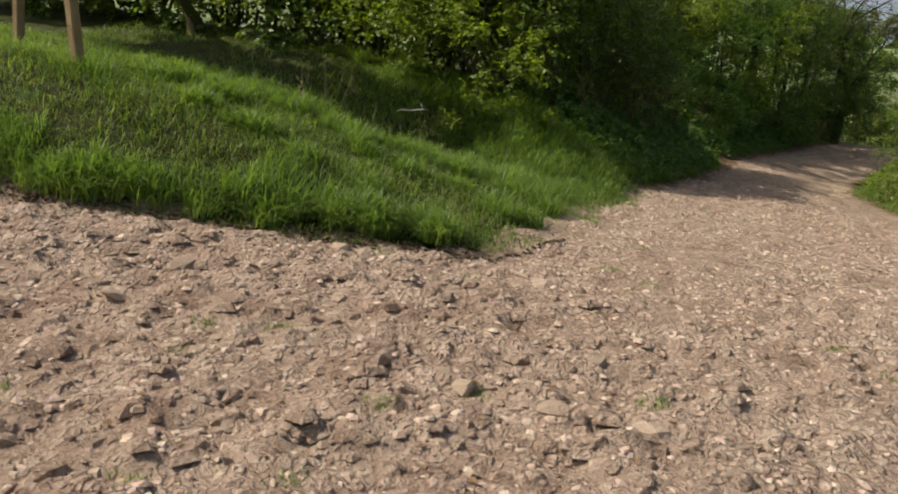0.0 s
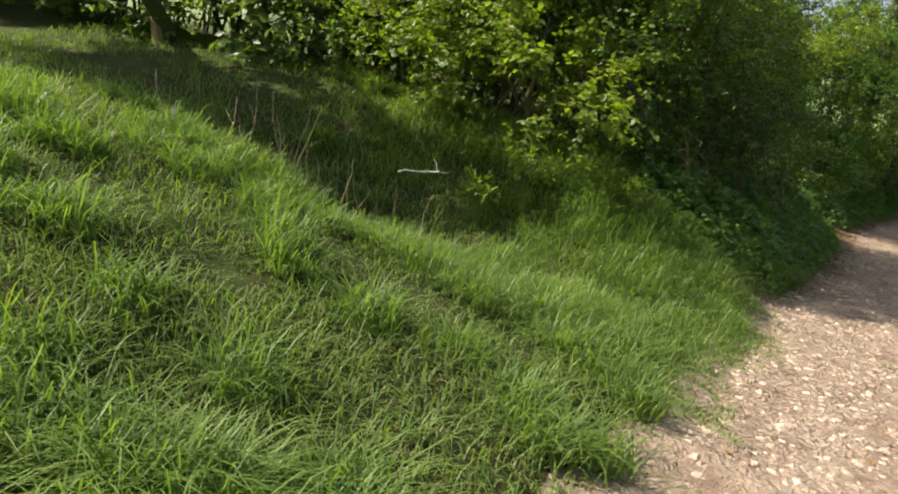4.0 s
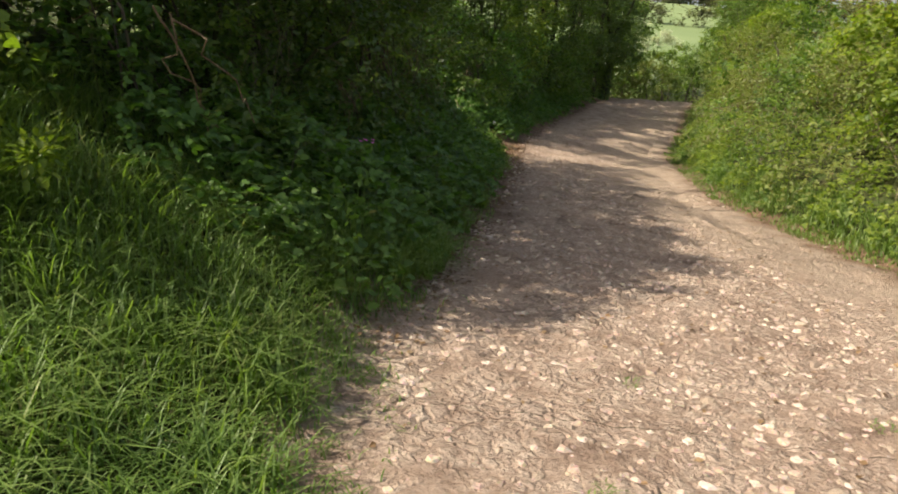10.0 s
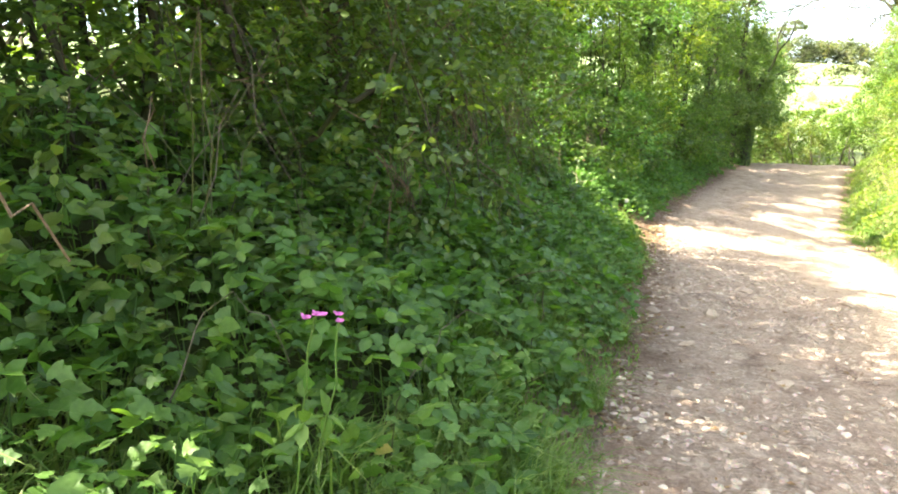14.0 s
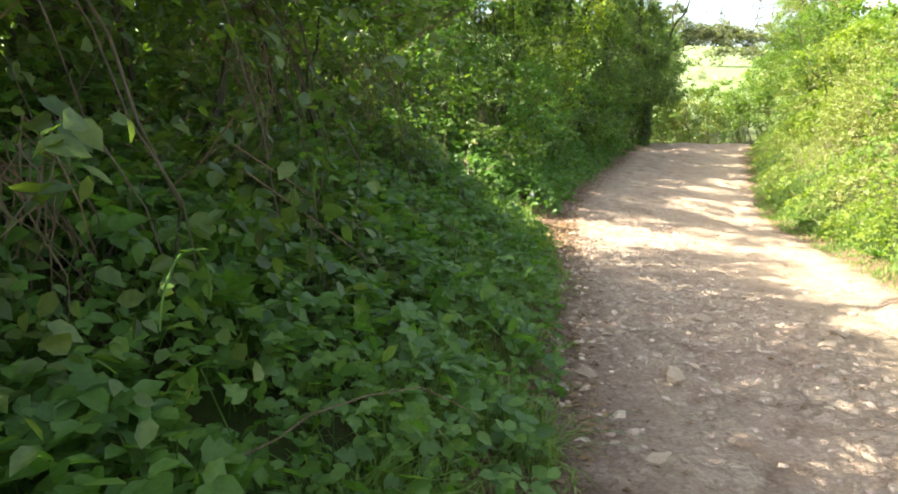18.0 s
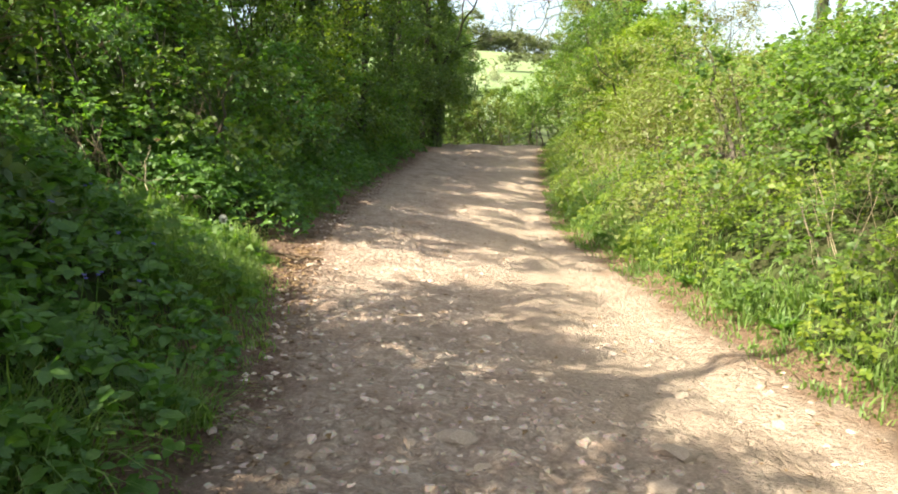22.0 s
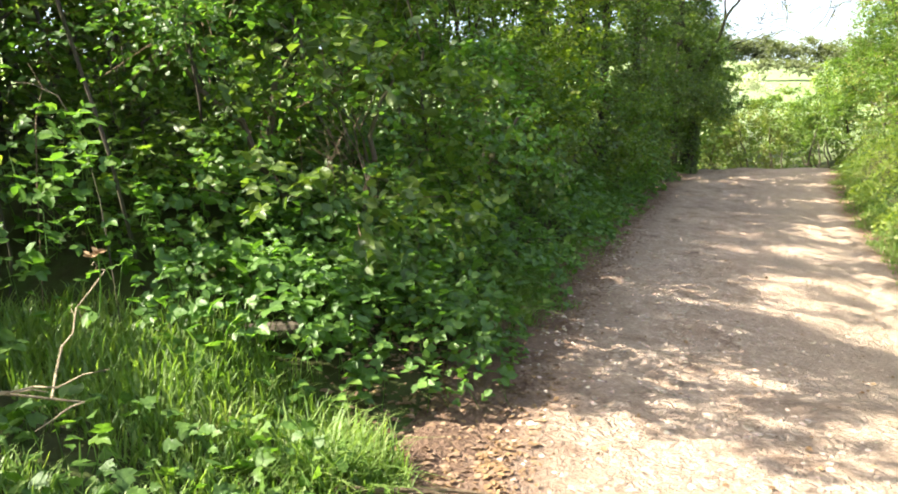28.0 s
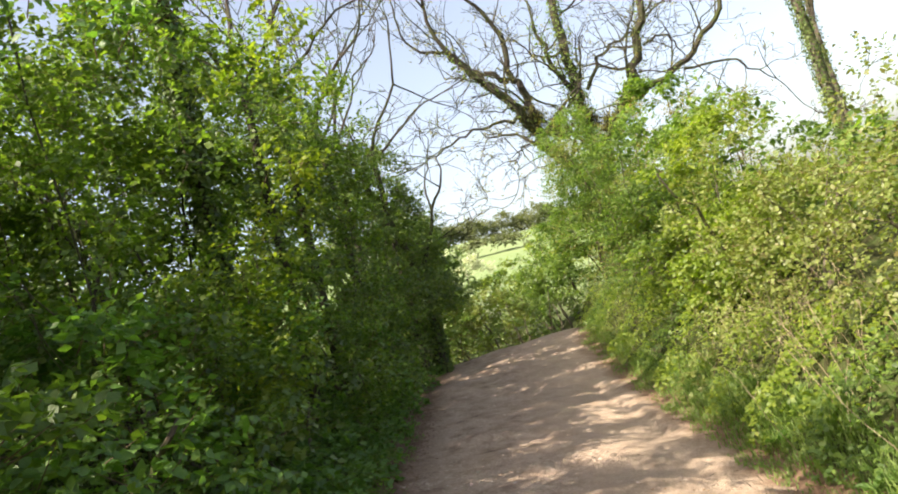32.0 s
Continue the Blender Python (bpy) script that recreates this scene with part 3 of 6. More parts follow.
def sprays(base, way, length, count, size, shape=LEAF2, width=1.0, droop=0.3, lift=0.9):
    """Leafy shoots: a thin twig each, with leaves to both sides. Returns leaves and twigs."""
    n = len(base)
    u = (np.arange(count)[None] + rng.uniform(0.1, 0.9, (n, count))) / count
    p = base[:, None] + way[:, None] * (length[:, None] * u)[..., None]
    p[..., 2] -= droop * length[:, None] * u * u
    side = unit(np.cross(way, UP) + 1e-4)
    sgn = np.where(np.arange(count) % 2, 1.0, -1.0)[None, :, None]
    a = way[:, None] * 0.35 + side[:, None] * sgn * 0.75 + rng.normal(0, 0.38, (n, count, 3)) - UP * 0.3
    out = way[:, None] * (0.4, 0.4, 0.25)
    up = np.broadcast_to(UP, p.shape) * lift * 0.85 + out + rng.normal(0, 0.45, p.shape)
    s = size * rng.uniform(0.6, 1.25, (n, count)) * (1.1 - 0.35 * u)
    L = leaves(p.reshape(-1, 3), a.reshape(-1, 3), up.reshape(-1, 3), s.ravel(), shape, width)
    end = base + way * length[:, None]
    end[:, 2] -= droop * length
    k = rng.random(n) < 0.17
    return L, rods((base - way * 0.15)[k], end[k], 0.004, 0.0015)


def clumps(blobs, count, radius, face, holes=True, boughs=0.85):
    """Small uneven tufts over the skin of large forms, most of them on the side that faces the lane."""
    out = []
    for c, r in blobs:
        c, r = np.asarray(c, float), np.asarray(r, float)
        n = max(5, int((1.3 if holes else 1.0) * count * (r[0] * r[2] + r[1] * r[2] + r[0] * r[1]) / 3))
        d = rand_dir(n * 3, 0.25)
        keep = d @ np.array(face, float) > rng.uniform(-0.75, 0.35, n * 3)
        d = d[keep][:n]
        k = rng.uniform(0.62, 1.06, (len(d), 1))
        p = c + d * r * k
        lump = 0.0 * p[:, 0] if not holes else wave(p[:, 1] + 0.45 * p[:, 0], p[:, 2] * 1.15 - 0.4 * p[:, 0], boughs, 77, 2)     # boughs with dark holes between them
        p = p + d * (r * 0.2 + (boughs > 1) * 0.3) * lump[:, None]
        d, p = d[lump > -0.13], p[lump > -0.13]
        q = radius * rng.uniform(0.6, 1.35, (len(d), 1)) * (1.15, 1.15, 0.8)
        out += list(zip(p, q, d))
    return out


def tuft_sprays(tufts, per, length, count, size, shape=LEAF2, width=1.0, keep=None, top=0.35, droop=0.3):
    B, W = [], []
    for p, q, d in tufts:
        n = int(per * rng.uniform(0.6, 1.3))
        e = unit(rand_dir(n) + d * 0.7 + (0, 0, 0.35))
        b = p + e * q * rng.uniform(0.35, 1.0, (n, 1))
        B.append(b)
        w = e + d * 0.5 + rng.normal(0, 0.35, (n, 3))
        w[:, 2] += top
        W.append(unit(w))
    B, W = np.concatenate(B), np.concatenate(W)
    ok = B[:, 2] > land(B[:, 0], B[:, 1]) + 0.03
    if keep is not None:
        ok &= keep(B)
    B, W = B[ok], W[ok]
    ln = rng.uniform(0.55, 1.2, len(B)) * length
    ln[rng.random(len(B)) < 0.05] *= 1.9
    return sprays(B, W, ln, count, size, shape, width, droop)


def clear_of_lane(p):
    """Shoots keep off the way along the road."""
    gap = np.minimum(p[:, 0] - along(p[:, 1], LEFT), along(p[:, 1], RIGHT) - p[:, 0])
    return (p[:, 1] > 44.8) | (gap < np.where(p[:, 2] > 2.3, np.where(p[:, 1] > 30, 1.7, 0.9), 0.12))


def bush(name, blobs, label, mat, tufts=15, tuft=0.4, per=38, length=0.3, count=8, size=0.06, stems=4, group="", category="bush", face=(0.85, -0.4, 0.3), shape=LEAF2, width=1.0, stem_mat=None, twigs=True, thick=0.04, holes=True, boughs=0.85):
    c = np.mean([b[0] for b in blobs], 0)
    foot = np.array([c[0], c[1], float(land(c[0], c[1]))])
    ob = thing(name, foot, label, category, group)
    L, R = tuft_sprays(clumps(blobs, tufts, tuft, face, holes, boughs), per, length, count, size, shape, width, clear_of_lane)
    part("crown", *L, mat, ob, kind="stuff")
    if twigs:
        part("brushwood", *R, TWIG, ob, "thin brown shoots", kind="stuff")
    for k in range(stems):
        b = blobs[k % len(blobs)]
        tip = np.asarray(b[0]) + rand_dir(1)[0] * np.asarray(b[1]) * 0.75 + (0, 0, 0.3)
        a = foot + (rng.normal(0, 0.22), rng.normal(0, 0.3), 0)
        a[2] = float(land(a[0], a[1])) - 0.08
        pts = bent(a, tip, 8, 0.06)
        part("stem", *tube(pts, np.linspace(thick, 0.012, 8) * rng.uniform(0.6, 1.3), 6), stem_mat or BARK, ob)
    return ob


def on_ground(x, y):
    return np.array([x, y, float(land(x, y)) - 0.1])


def branch_tree(start, way, length, radius, depth, out, spread_=0.55, up=0.12, shrink=0.72):
    """Bare limbs, forking; each is a tube in out."""
    steps = 6 if depth > 2 else 4 if depth > 0 else 3
    pts = [np.asarray(start, float)]
    d = np.asarray(way, float)
    for k in range(steps):
        d = unit(d + rng.normal(0, 0.17, 3) + (0, 0, up * 0.5))
        pts.append(pts[-1] + d * length / steps)
    pts = np.array(pts)
    out.append(tube(pts, np.linspace(radius, radius * 0.62, len(pts)), 7 if depth > 2 else 4 if depth > 1 else 3))
    if depth == 0:
        return
    n = 2 if depth in (3, 4) else 3
    for k in range(n):
        i = len(pts) - 1 if k == 0 else int(rng.integers(2, len(pts)))
        w = unit(d + rng.normal(0, spread_, 3) + (0, 0, up))
        branch_tree(pts[i], w, length * shrink * rng.uniform(0.75, 1.15), max(0.012, radius * (0.62 if k == 0 else 0.48)), depth - 1, out, spread_, up * 0.8, shrink)


# the hedge on the bank beside the lane: a front row that hangs over the bank, and a taller row behind
LEFT_ROW = [
    # y, metres back, height of middle, radii, leaf
    (9.2, 2.5, 2.45, (1.15, 1.2, 1.25), "HEDGE"), (8.6, 3.4, 2.5, (1.2, 1.1, 1.4), "FRESH"), (10.6, 2.1, 3.0, (1.1, 1.1, 1.2), "HEDGE"),
    (12.0, 2.2, 2.7, (1.1, 1.2, 1.2), "SHADE"), (13.6, 2.1, 3.0, (1.1, 1.2, 1.3), "SHADE"), (15.2, 2.2, 2.9, (1.1, 1.1, 1.2), "HEDGE"),
    (16.8, 2.3, 2.8, (1.1, 1.2, 1.2), "SHADE"), (18.2, 3.0, 1.1, (0.8, 0.8, 0.5), "HEDGE"), (20.0, 3.4, 1.1, (0.9, 0.8, 0.5), "FRESH"),
    (22.3, 2.2, 2.5, (1.2, 0.5, 1.2), "BRAMBLE"), (24.6, 1.9, 2.7, (1.2, 0.5, 1.3), "BRAMBLE"), (26.9, 1.8, 2.7, (1.2, 0.5, 1.4), "HEDGE"),
    (29.2, 1.6, 2.8, (1.2, 0.5, 1.5), "FRESH"), (31.5, 1.5, 2.8, (1.2, 0.5, 1.5), "HEDGE"), (33.8, 1.2, 2.9, (1.2, 0.5, 1.6), "SHADE"),
    (36.1, 0.9, 3.0, (1.2, 0.5, 1.7), "HEDGE"), (38.4, 0.6, 3.0, (1.2, 0.8, 1.9), "SHADE"), (40.8, 0.3, 3.0, (1.3, 0.9, 2.1), "SHADE"),
    (43.0, 0.0, 3.1, (1.5, 1.2, 2.3), "SHADE"),
]
LEAF_OF = {"BRAMBLE": BRAMBLE, "HEDGE": HEDGE, "FRESH": FRESH, "SHADE": SHADE}
WORDS = {"BRAMBLE": "tall green bramble bush spilling over the lane bank", "HEDGE": "green hawthorn hedge bush in young leaf on the lane bank", "FRESH": "bright yellow-green hedge shrub in sunlit young leaf",
         "SHADE": "dark green elder and ivy hedge bush on the lane bank"}
for y, back, h, r, kind in LEFT_ROW:
    x = float(along(y, LEFT)) - back
    z = lane_z(float(along(y, LEFT)), y) + h
    k = 0.3 if y > 21.5 else 1.0           # beyond the open spot the bushes stand apart and the sun comes between them
    blobs = [((x, y, z), r), ((x - 0.5, y + 0.4 * k, z - 0.9), (r[0] * 0.9, r[1] * 0.8, 0.9)), ((x + 0.35, y - 0.5 * k, z + 0.5), (0.7, 0.7 * min(1, k + 0.4), 0.7))]
    if y > 34:
        blobs += [((x - 0.6, y, z - 2.0), (1.0, r[1], 1.3)), ((x - 0.3, y + 0.5 * k, z - 1.6), (1.0, r[1], 1.2))]
    if y > 11:
        blobs += [((x + 0.75, y + 0.2 * k, z - 1.05), (0.75, min(0.95, r[1]), 0.7)), ((x + 0.2, y + 0.9 * k, z - 0.7), (0.8, min(0.9, r[1]), 0.9))]
    if y > 24:                              # crowns that lean out over the lane
        top = float(np.interp(y, [23, 27, 31, 36, 39, 44], [5.4, 6.2, 6.9, 7.6, 7.9, 7.8]))
        e = float(along(y, LEFT))
        blobs += [((e - 0.1, y, top - 0.8), (1.0, 0.33, 0.8)), ((e - 0.5, y + 0.05, top - 1.9), (1.1, 0.38, 1.0)), ((e - 1.4, y - 0.4, top - 0.9), (1.0, 0.38, 0.9))]
        if y > 33:
            blobs += [((e - 1.2, y, top - 1.3), (1.2, 0.6, 1.2)), ((e - 0.9, y + 0.2, top - 2.8), (1.2, 0.6, 1.2)), ((e - 1.0, y + 0.8, top - 2.0), (1.1, 0.7, 1.3))]
    near = y < 25.5
    bush("hedge_bush", blobs, WORDS[kind], LEAF_OF[kind], 16 if y < 30 else 13, 0.34, 19 if near else 15, 0.3, 6, 0.066 if near else 0.076 if y < 28 else 0.095, 5 if y < 21 else 3, "hedge bushes on the bank", shape=LEAF5 if near else LEAF2, width=0.95, stem_mat=OAK, thick=0.022 if y < 21 else 0.014, holes=y < 30)

for x, y, z, r, k in ((-2.8, 21.0, 6.8, 0.9, 0.55), (-3.4, 20.4, 6.6, 1.0, 0.6), (-2.4, 24.6, 7.1, 1.0, 0.5), (-1.6, 27.2, 7.2, 1.2, 0.8)):
    bush("hedgerow_tree", [((x, y, z), (r, k, 0.8)), ((x + 0.6, y + 0.2, z - 0.5), (r * 0.7, k, 0.6))], "tall leafy tree arching over the lane hedge", HEDGE, 17, 0.38, 24, 0.34, 6, 0.1, 1, "hedgerow trees", "tree", stem_mat=OAK, thick=0.012)

# the thicket below them is closed, and the hedge goes on past the crest
for i, y in enumerate(np.arange(22.6, 45, 1.5)):
    x = float(along(y, LEFT)) - max(0.75, 1.6 - 0.04 * (y - 21))
    z = float(land(x, y))
    bush("bramble_thicket", [((x, y, z + 0.8), (0.9, 0.9, 0.85)), ((x - 0.4, y + 0.4, z + 1.35), (0.9, 0.9, 0.6)), ((x + 0.45, y - 0.3, z + 0.6), (0.6, 0.8, 0.6))], "dense bramble and elder thicket filling the hedge bottom",
         (SHADE, HEDGE, BRAMBLE)[i % 3], 16, 0.34, 15, 0.28, 6, 0.098, 3, "hedge bushes on the bank", shape=LEAF5 if y < 24 else LEAF2)
for y, x, top, r in ((46.8, 3.2, 5.2, 1.4), (50.0, 4.0, 6.2, 1.6), (54.0, 4.7, 6.6, 1.7), (58.0, 5.3, 7.2, 1.8)):
    g = float(land(x, y))
    bush("hedgerow_tree", [((x, y, g + (top - g) * k), (r * q, r * q, (top - g) * 0.24)) for k, q in ((0.2, 0.9), (0.45, 1.0), (0.68, 0.95), (0.86, 0.7))], "dark leafy hedgerow tree beyond the crest of the lane", SHADE if y < 55 else HEDGE, 8, 0.5, 18, 0.42, 6, 0.16, 4, "hedgerow trees", "tree", (0.6, -0.7, 0.2))

for x, y, z, r in ((-3.3, 31.2, 6.2, 1.0), (-2.4, 32.6, 6.7, 1.0), (-1.3, 31.8, 6.3, 0.95), (-0.5, 33.6, 6.7, 0.9), (-1.7, 35.6, 7.3, 1.0), (0.1, 36.0, 7.2, 0.9)):
    bush("hedgerow_tree", [((x, y, z), (r, 0.7, 0.9)), ((x + 0.2, y + 0.2, z - 1.2), (r, 0.7, 0.9)), ((x - 0.2, y, z + 0.9), (r * 0.8, 0.6, 0.6))], "tall dark ivy-clad tree crowded into the lane hedge", SHADE, 16, 0.36, 20, 0.32, 6, 0.1, 1, "hedgerow trees", "tree", stem_mat=OAK, thick=0.03, holes=False)

x, y = 2.7, 42.6
bush("holly_tree", [((x, y, 1.6 + 1.25 * k), (1.3, 1.0, 0.95)) for k in range(5)] + [((x + 0.2, y + 0.9, 2.0 + 1.6 * k), (1.2, 0.9, 1.0)) for k in range(3)], "dense dark evergreen standing where the hedge ends", SHADE, 20, 0.36, 18, 0.3, 6, 0.1, 5, "hedgerow trees", "tree", (0.5, -0.7, 0.2), stem_mat=OAK, holes=False)

x = float(along(20.3, LEFT)) - 2.2
bush("hazel_tree", [((x + 0.8, 20.4, 4.9), (1.1, 0.7, 0.6)), ((x + 0.1, 20.8, 4.4), (0.9, 0.7, 0.6)), ((x + 1.4, 20.1, 5.3), (0.8, 0.6, 0.5)), ((x - 0.6, 19.8, 5.2), (1.0, 0.5, 0.5)), ((x - 0.3, 21.0, 5.2), (0.9, 0.5, 0.5)), ((x - 0.8, 22.0, 5.3), (0.9, 0.5, 0.5))], "slender hazel in bright leaf arching over the gap", FRESH, 19, 0.32, 20, 0.3, 6, 0.085, 1, "hedgerow trees", "tree", thick=0.01, stem_mat=OAK)

BACK_ROW = [(9.4, 3.5, 4.7, 1.3), (10.6, 3.4, 4.8, 1.35), (12.4, 3.4, 4.9, 1.3), (14.0, 3.4, 5.1, 1.35), (15.7, 3.4, 5.1, 1.35), (17.6, 3.3, 5.6, 0.85), (11.2, 5.2, 4.9, 1.5), (15.2, 5.2, 5.1, 1.5), (20.8, 6.6, 3.4, 1.6), (21.4, 3.9, 6.2, 1.25),
            (22.7, 3.5, 5.9, 1.1), (24.2, 4.2, 5.8, 1.4), (26.0, 3.8, 6.3, 1.7), (28.3, 3.5, 5.4, 1.5), (30.6, 3.0, 5.4, 1.4), (32.9, 2.7, 5.2, 1.3), (35.2, 2.4, 4.9, 1.3), (37.5, 2.0, 4.7, 1.2), (40.0, 1.6, 4.4, 1.2)]
for i, (y, back, h, r) in enumerate(BACK_ROW):
    x = float(along(y, LEFT)) - back
    z = lane_z(float(along(y, LEFT)), y) + h
    w = r if y < 22 else r * 0.5
    blobs = [((x, y, z), (r, w * 0.95, r * 0.85)), ((x + 0.5, y - 0.3, z - 0.6), (r * 0.7, w * 0.8, r * 0.6))]
    if not (16.5 < y < 19 or 21 < y < 22):                    # one crown there stands clear of the ground, and the sun reaches the open spot below it
        blobs.append(((x - 0.7, y + 0.2, z - (1.2 if y < 19 else 1.5)), (r, w, r * 0.9)))
    kind = ("HEDGE", "SHADE", "HEDGE", "FRESH")[i % 4] if y < 24 else ("SHADE", "HEDGE", "HEDGE")[i % 3]
    bush("hedgerow_tree", blobs, "small leafy hedgerow tree behind the bank hedge", LEAF_OF[kind], 14, 0.4, 32 if y < 19 else 26 if y < 29 else 18, 0.36, 7, 0.09 if y < 29 else 0.12, 3, "hedgerow trees", "tree", stem_mat=OAK, thick=0.04 if y < 20 else 0.025, holes=False)

for y, h in ((19.4, 2.7), (21.6, 3.3), (23.8, 4.2), (26.2, 4.3), (28.6, 4.5), (31.0, 4.8), (33.4, 4.4)):
    x = float(along(y, LEFT)) - 5.6
    z = float(land(x, y)) - 1.5 + h
    bush("hedgerow_tree", [((x, y, z), (1.5, 1.5, 1.5)), ((x - 0.4, y + 0.6, z - 1.8), (1.5, 1.5, 1.4)), ((x - 0.3, y - 0.4, z + 1.2), (1.2, 1.2, 0.9))], "small leafy hedgerow tree behind the bank hedge", SHADE, 10, 0.5, 20, 0.42, 6, 0.15, 4, "hedgerow trees", "tree", holes=False)

for k, y in enumerate((22.6, 24.4, 26.2, 28.0, 29.8)):
    z = float(land(-6.3, y))
    bush("hedgerow_tree", [((-6.3, y, z + 2.2), (1.2, 1.1, 1.6)), ((-6.5, y + 0.2, z + 4.2), (1.2, 1.1, 1.1))], "small leafy hedgerow tree behind the bank hedge", SHADE, 11, 0.45, 18, 0.4, 6, 0.14, 3, "hedgerow trees", "tree", holes=False)
for x, y, z, r in ((-4.3, 21.9, 2.3, 1.2), (-5.5, 20.4, 2.3, 1.3), (-4.0, 23.2, 2.6, 1.1), (-4.7, 24.7, 3.0, 1.3), (-5.6, 27.0, 3.4, 1.4), (-5.0, 29.4, 3.9, 1.4), (-2.7, 32.6, 5.5, 1.2), (-1.6, 29.3, 6.4, 1.0), (-3.6, 27.4, 5.0, 1.1)):
    bush("elder_bush", [((x, y, z), (r, r * (0.8 if x < -4 else 0.45), r)), ((x - 0.3, y + 0.3, z - 1.4), (r, r * 0.6, r))], "dark elder filling the hedge behind the bank", SHADE, 13, 0.42, 22, 0.36, 6, 0.12, 3, "hedgerow trees", "bush", stem_mat=OAK, thick=0.03, holes=False)

for k, y in enumerate(np.arange(9.5, 44, 2.9)):
    x = float(along(y, LEFT)) - 7.6
    z = float(land(x, y))
    bush("field_hedge", [((x, y, z + 1.0), (1.1, 1.9, 1.3)), ((x - 0.3, y + 1.0, z + 2.4), (1.2, 1.8, 1.3)), ((x, y - 0.8, z + 3.4), (1.0, 1.5, 0.9))], "dense dark field hedge behind the lane trees", HEDGE if k % 2 else SHADE, 5, 0.65, 12, 0.6, 6, 0.27, 3, "field hedge", "hedge", (0.95, -0.1, 0.2), holes=False)

# the sunny hedge across the lane
RIGHT_ROW = [
    (6.5, 2.6, 2.2, (1.5, 1.3, 1.5), "SHADE"), (8.8, 2.9, 3.4, (1.5, 1.4, 2.0), "SHADE"), (11.2, 2.7, 3.0, (1.4, 1.4, 1.9), "SHADE"), (13.6, 2.8, 2.7, (1.4, 1.4, 1.7), "SCRUB"),
    (16.2, 2.8, 2.2, (1.3, 1.4, 1.4), "FRESH"), (18.8, 2.8, 2.1, (1.3, 1.4, 1.3), "SCRUB"), (21.6, 2.8, 1.7, (1.3, 1.4, 1.1), "HEDGE"), (24.4, 2.9, 1.4, (1.4, 1.4, 1.0), "SCRUB"),
    (27.4, 2.6, 1.5, (1.5, 1.5, 1.0), "SCRUB"), (30.2, 2.4, 1.7, (1.5, 1.5, 1.0), "SCRUB"), (32.6, 2.5, 2.1, (1.5, 1.4, 1.1), "FRESH"), (35.0, 2.3, 2.6, (1.5, 1.4, 1.2), "FRESH"),
    (37.4, 2.2, 2.7, (1.5, 1.4, 1.4), "HEDGE"), (39.8, 2.2, 3.0, (1.5, 1.5, 1.6), "SCRUB"), (42.4, 2.1, 3.9, (1.6, 1.5, 1.8), "HEDGE"), (45.2, 1.9, 4.5, (1.6, 1.6, 1.9), "HEDGE"),
]
LEAF_OF["SCRUB"] = SCRUB
for y, back, h, r, kind in RIGHT_ROW:
    x = float(along(y, RIGHT)) + back
    z = lane_z(float(along(y, RIGHT)), y) + h
    blobs = [((x + 0.5, y + 0.3, z - 0.2), (1.1, 1.2, 1.1)), ((x + 0.9, y, z - 1.0), (1.2, 1.5, 1.0)), ((x - 0.3, y - 0.3, z - 0.9), (0.8, 1.2, 0.8))]
    for k in range(6):
        o = rng.normal(0, 1, 3) * (0.55, 0.75, 0.5)
        q = rng.uniform(0.45, 0.95)
        blobs.append(((x + 0.2 + o[0] - 0.5 * (o[2] < 0), y + o[1], z + 0.25 + np.clip(o[2], -0.8, 0.8) * r[2]), (q * 1.1, q * 1.15, q * 0.85)))
    words = {"HEDGE": "sunlit green hawthorn hedge bush beside the lane", "FRESH": "bright yellow-green hazel bush lit by the sun", "SHADE": "tangled dark hedge bush with ivy",
             "SCRUB": "olive bramble thicket with old brown stems"}[kind]
    bush({"FRESH": "hazel_bush", "SCRUB": "bramble_thicket"}.get(kind, "hedge_bush"), blobs, words, LEAF_OF[kind], 19 if y < 15 else 15, 0.36, 24 if y < 15 else 22, 0.33, 6, 0.062 if kind == "SCRUB" else 0.1 if kind == "FRESH" else 0.084, 7, "bushes across the lane", face=(-0.75, -0.5, 0.4), boughs=1.5)
for y, back, h in ((7.0, 4.4, 3.3), (8.6, 4.4, 3.4), (10.2, 4.4, 3.4), (11.6, 4.4, 3.3), (13.2, 4.6, 2.9), (16.0, 4.8, 1.5), (19.0, 4.8, 1.4), (22.0, 4.8, 1.1), (25.0, 4.8, 0.9), (28.0, 4.8, 0.8), (31.0, 4.6, 0.9), (34.0, 4.6, 1.4), (37.0, 4.6, 2.0), (40.0, 4.6, 2.6), (43.0, 4.8, 3.0)):
    x = float(along(y, RIGHT)) + back
    z = float(land(x, y))
    bush("field_hedge", [((x, y, z + h * 0.5), (0.9, 1.8, h * 0.7)), ((x, y + 0.6, z + h * 1.1), (0.9, 1.6, h * 0.6))], "dense green hedge along the field above the lane", HEDGE, 8, 0.5, 12, 0.45, 6, 0.18, 3, "field hedge", "hedge", (-0.9, -0.3, 0.3))


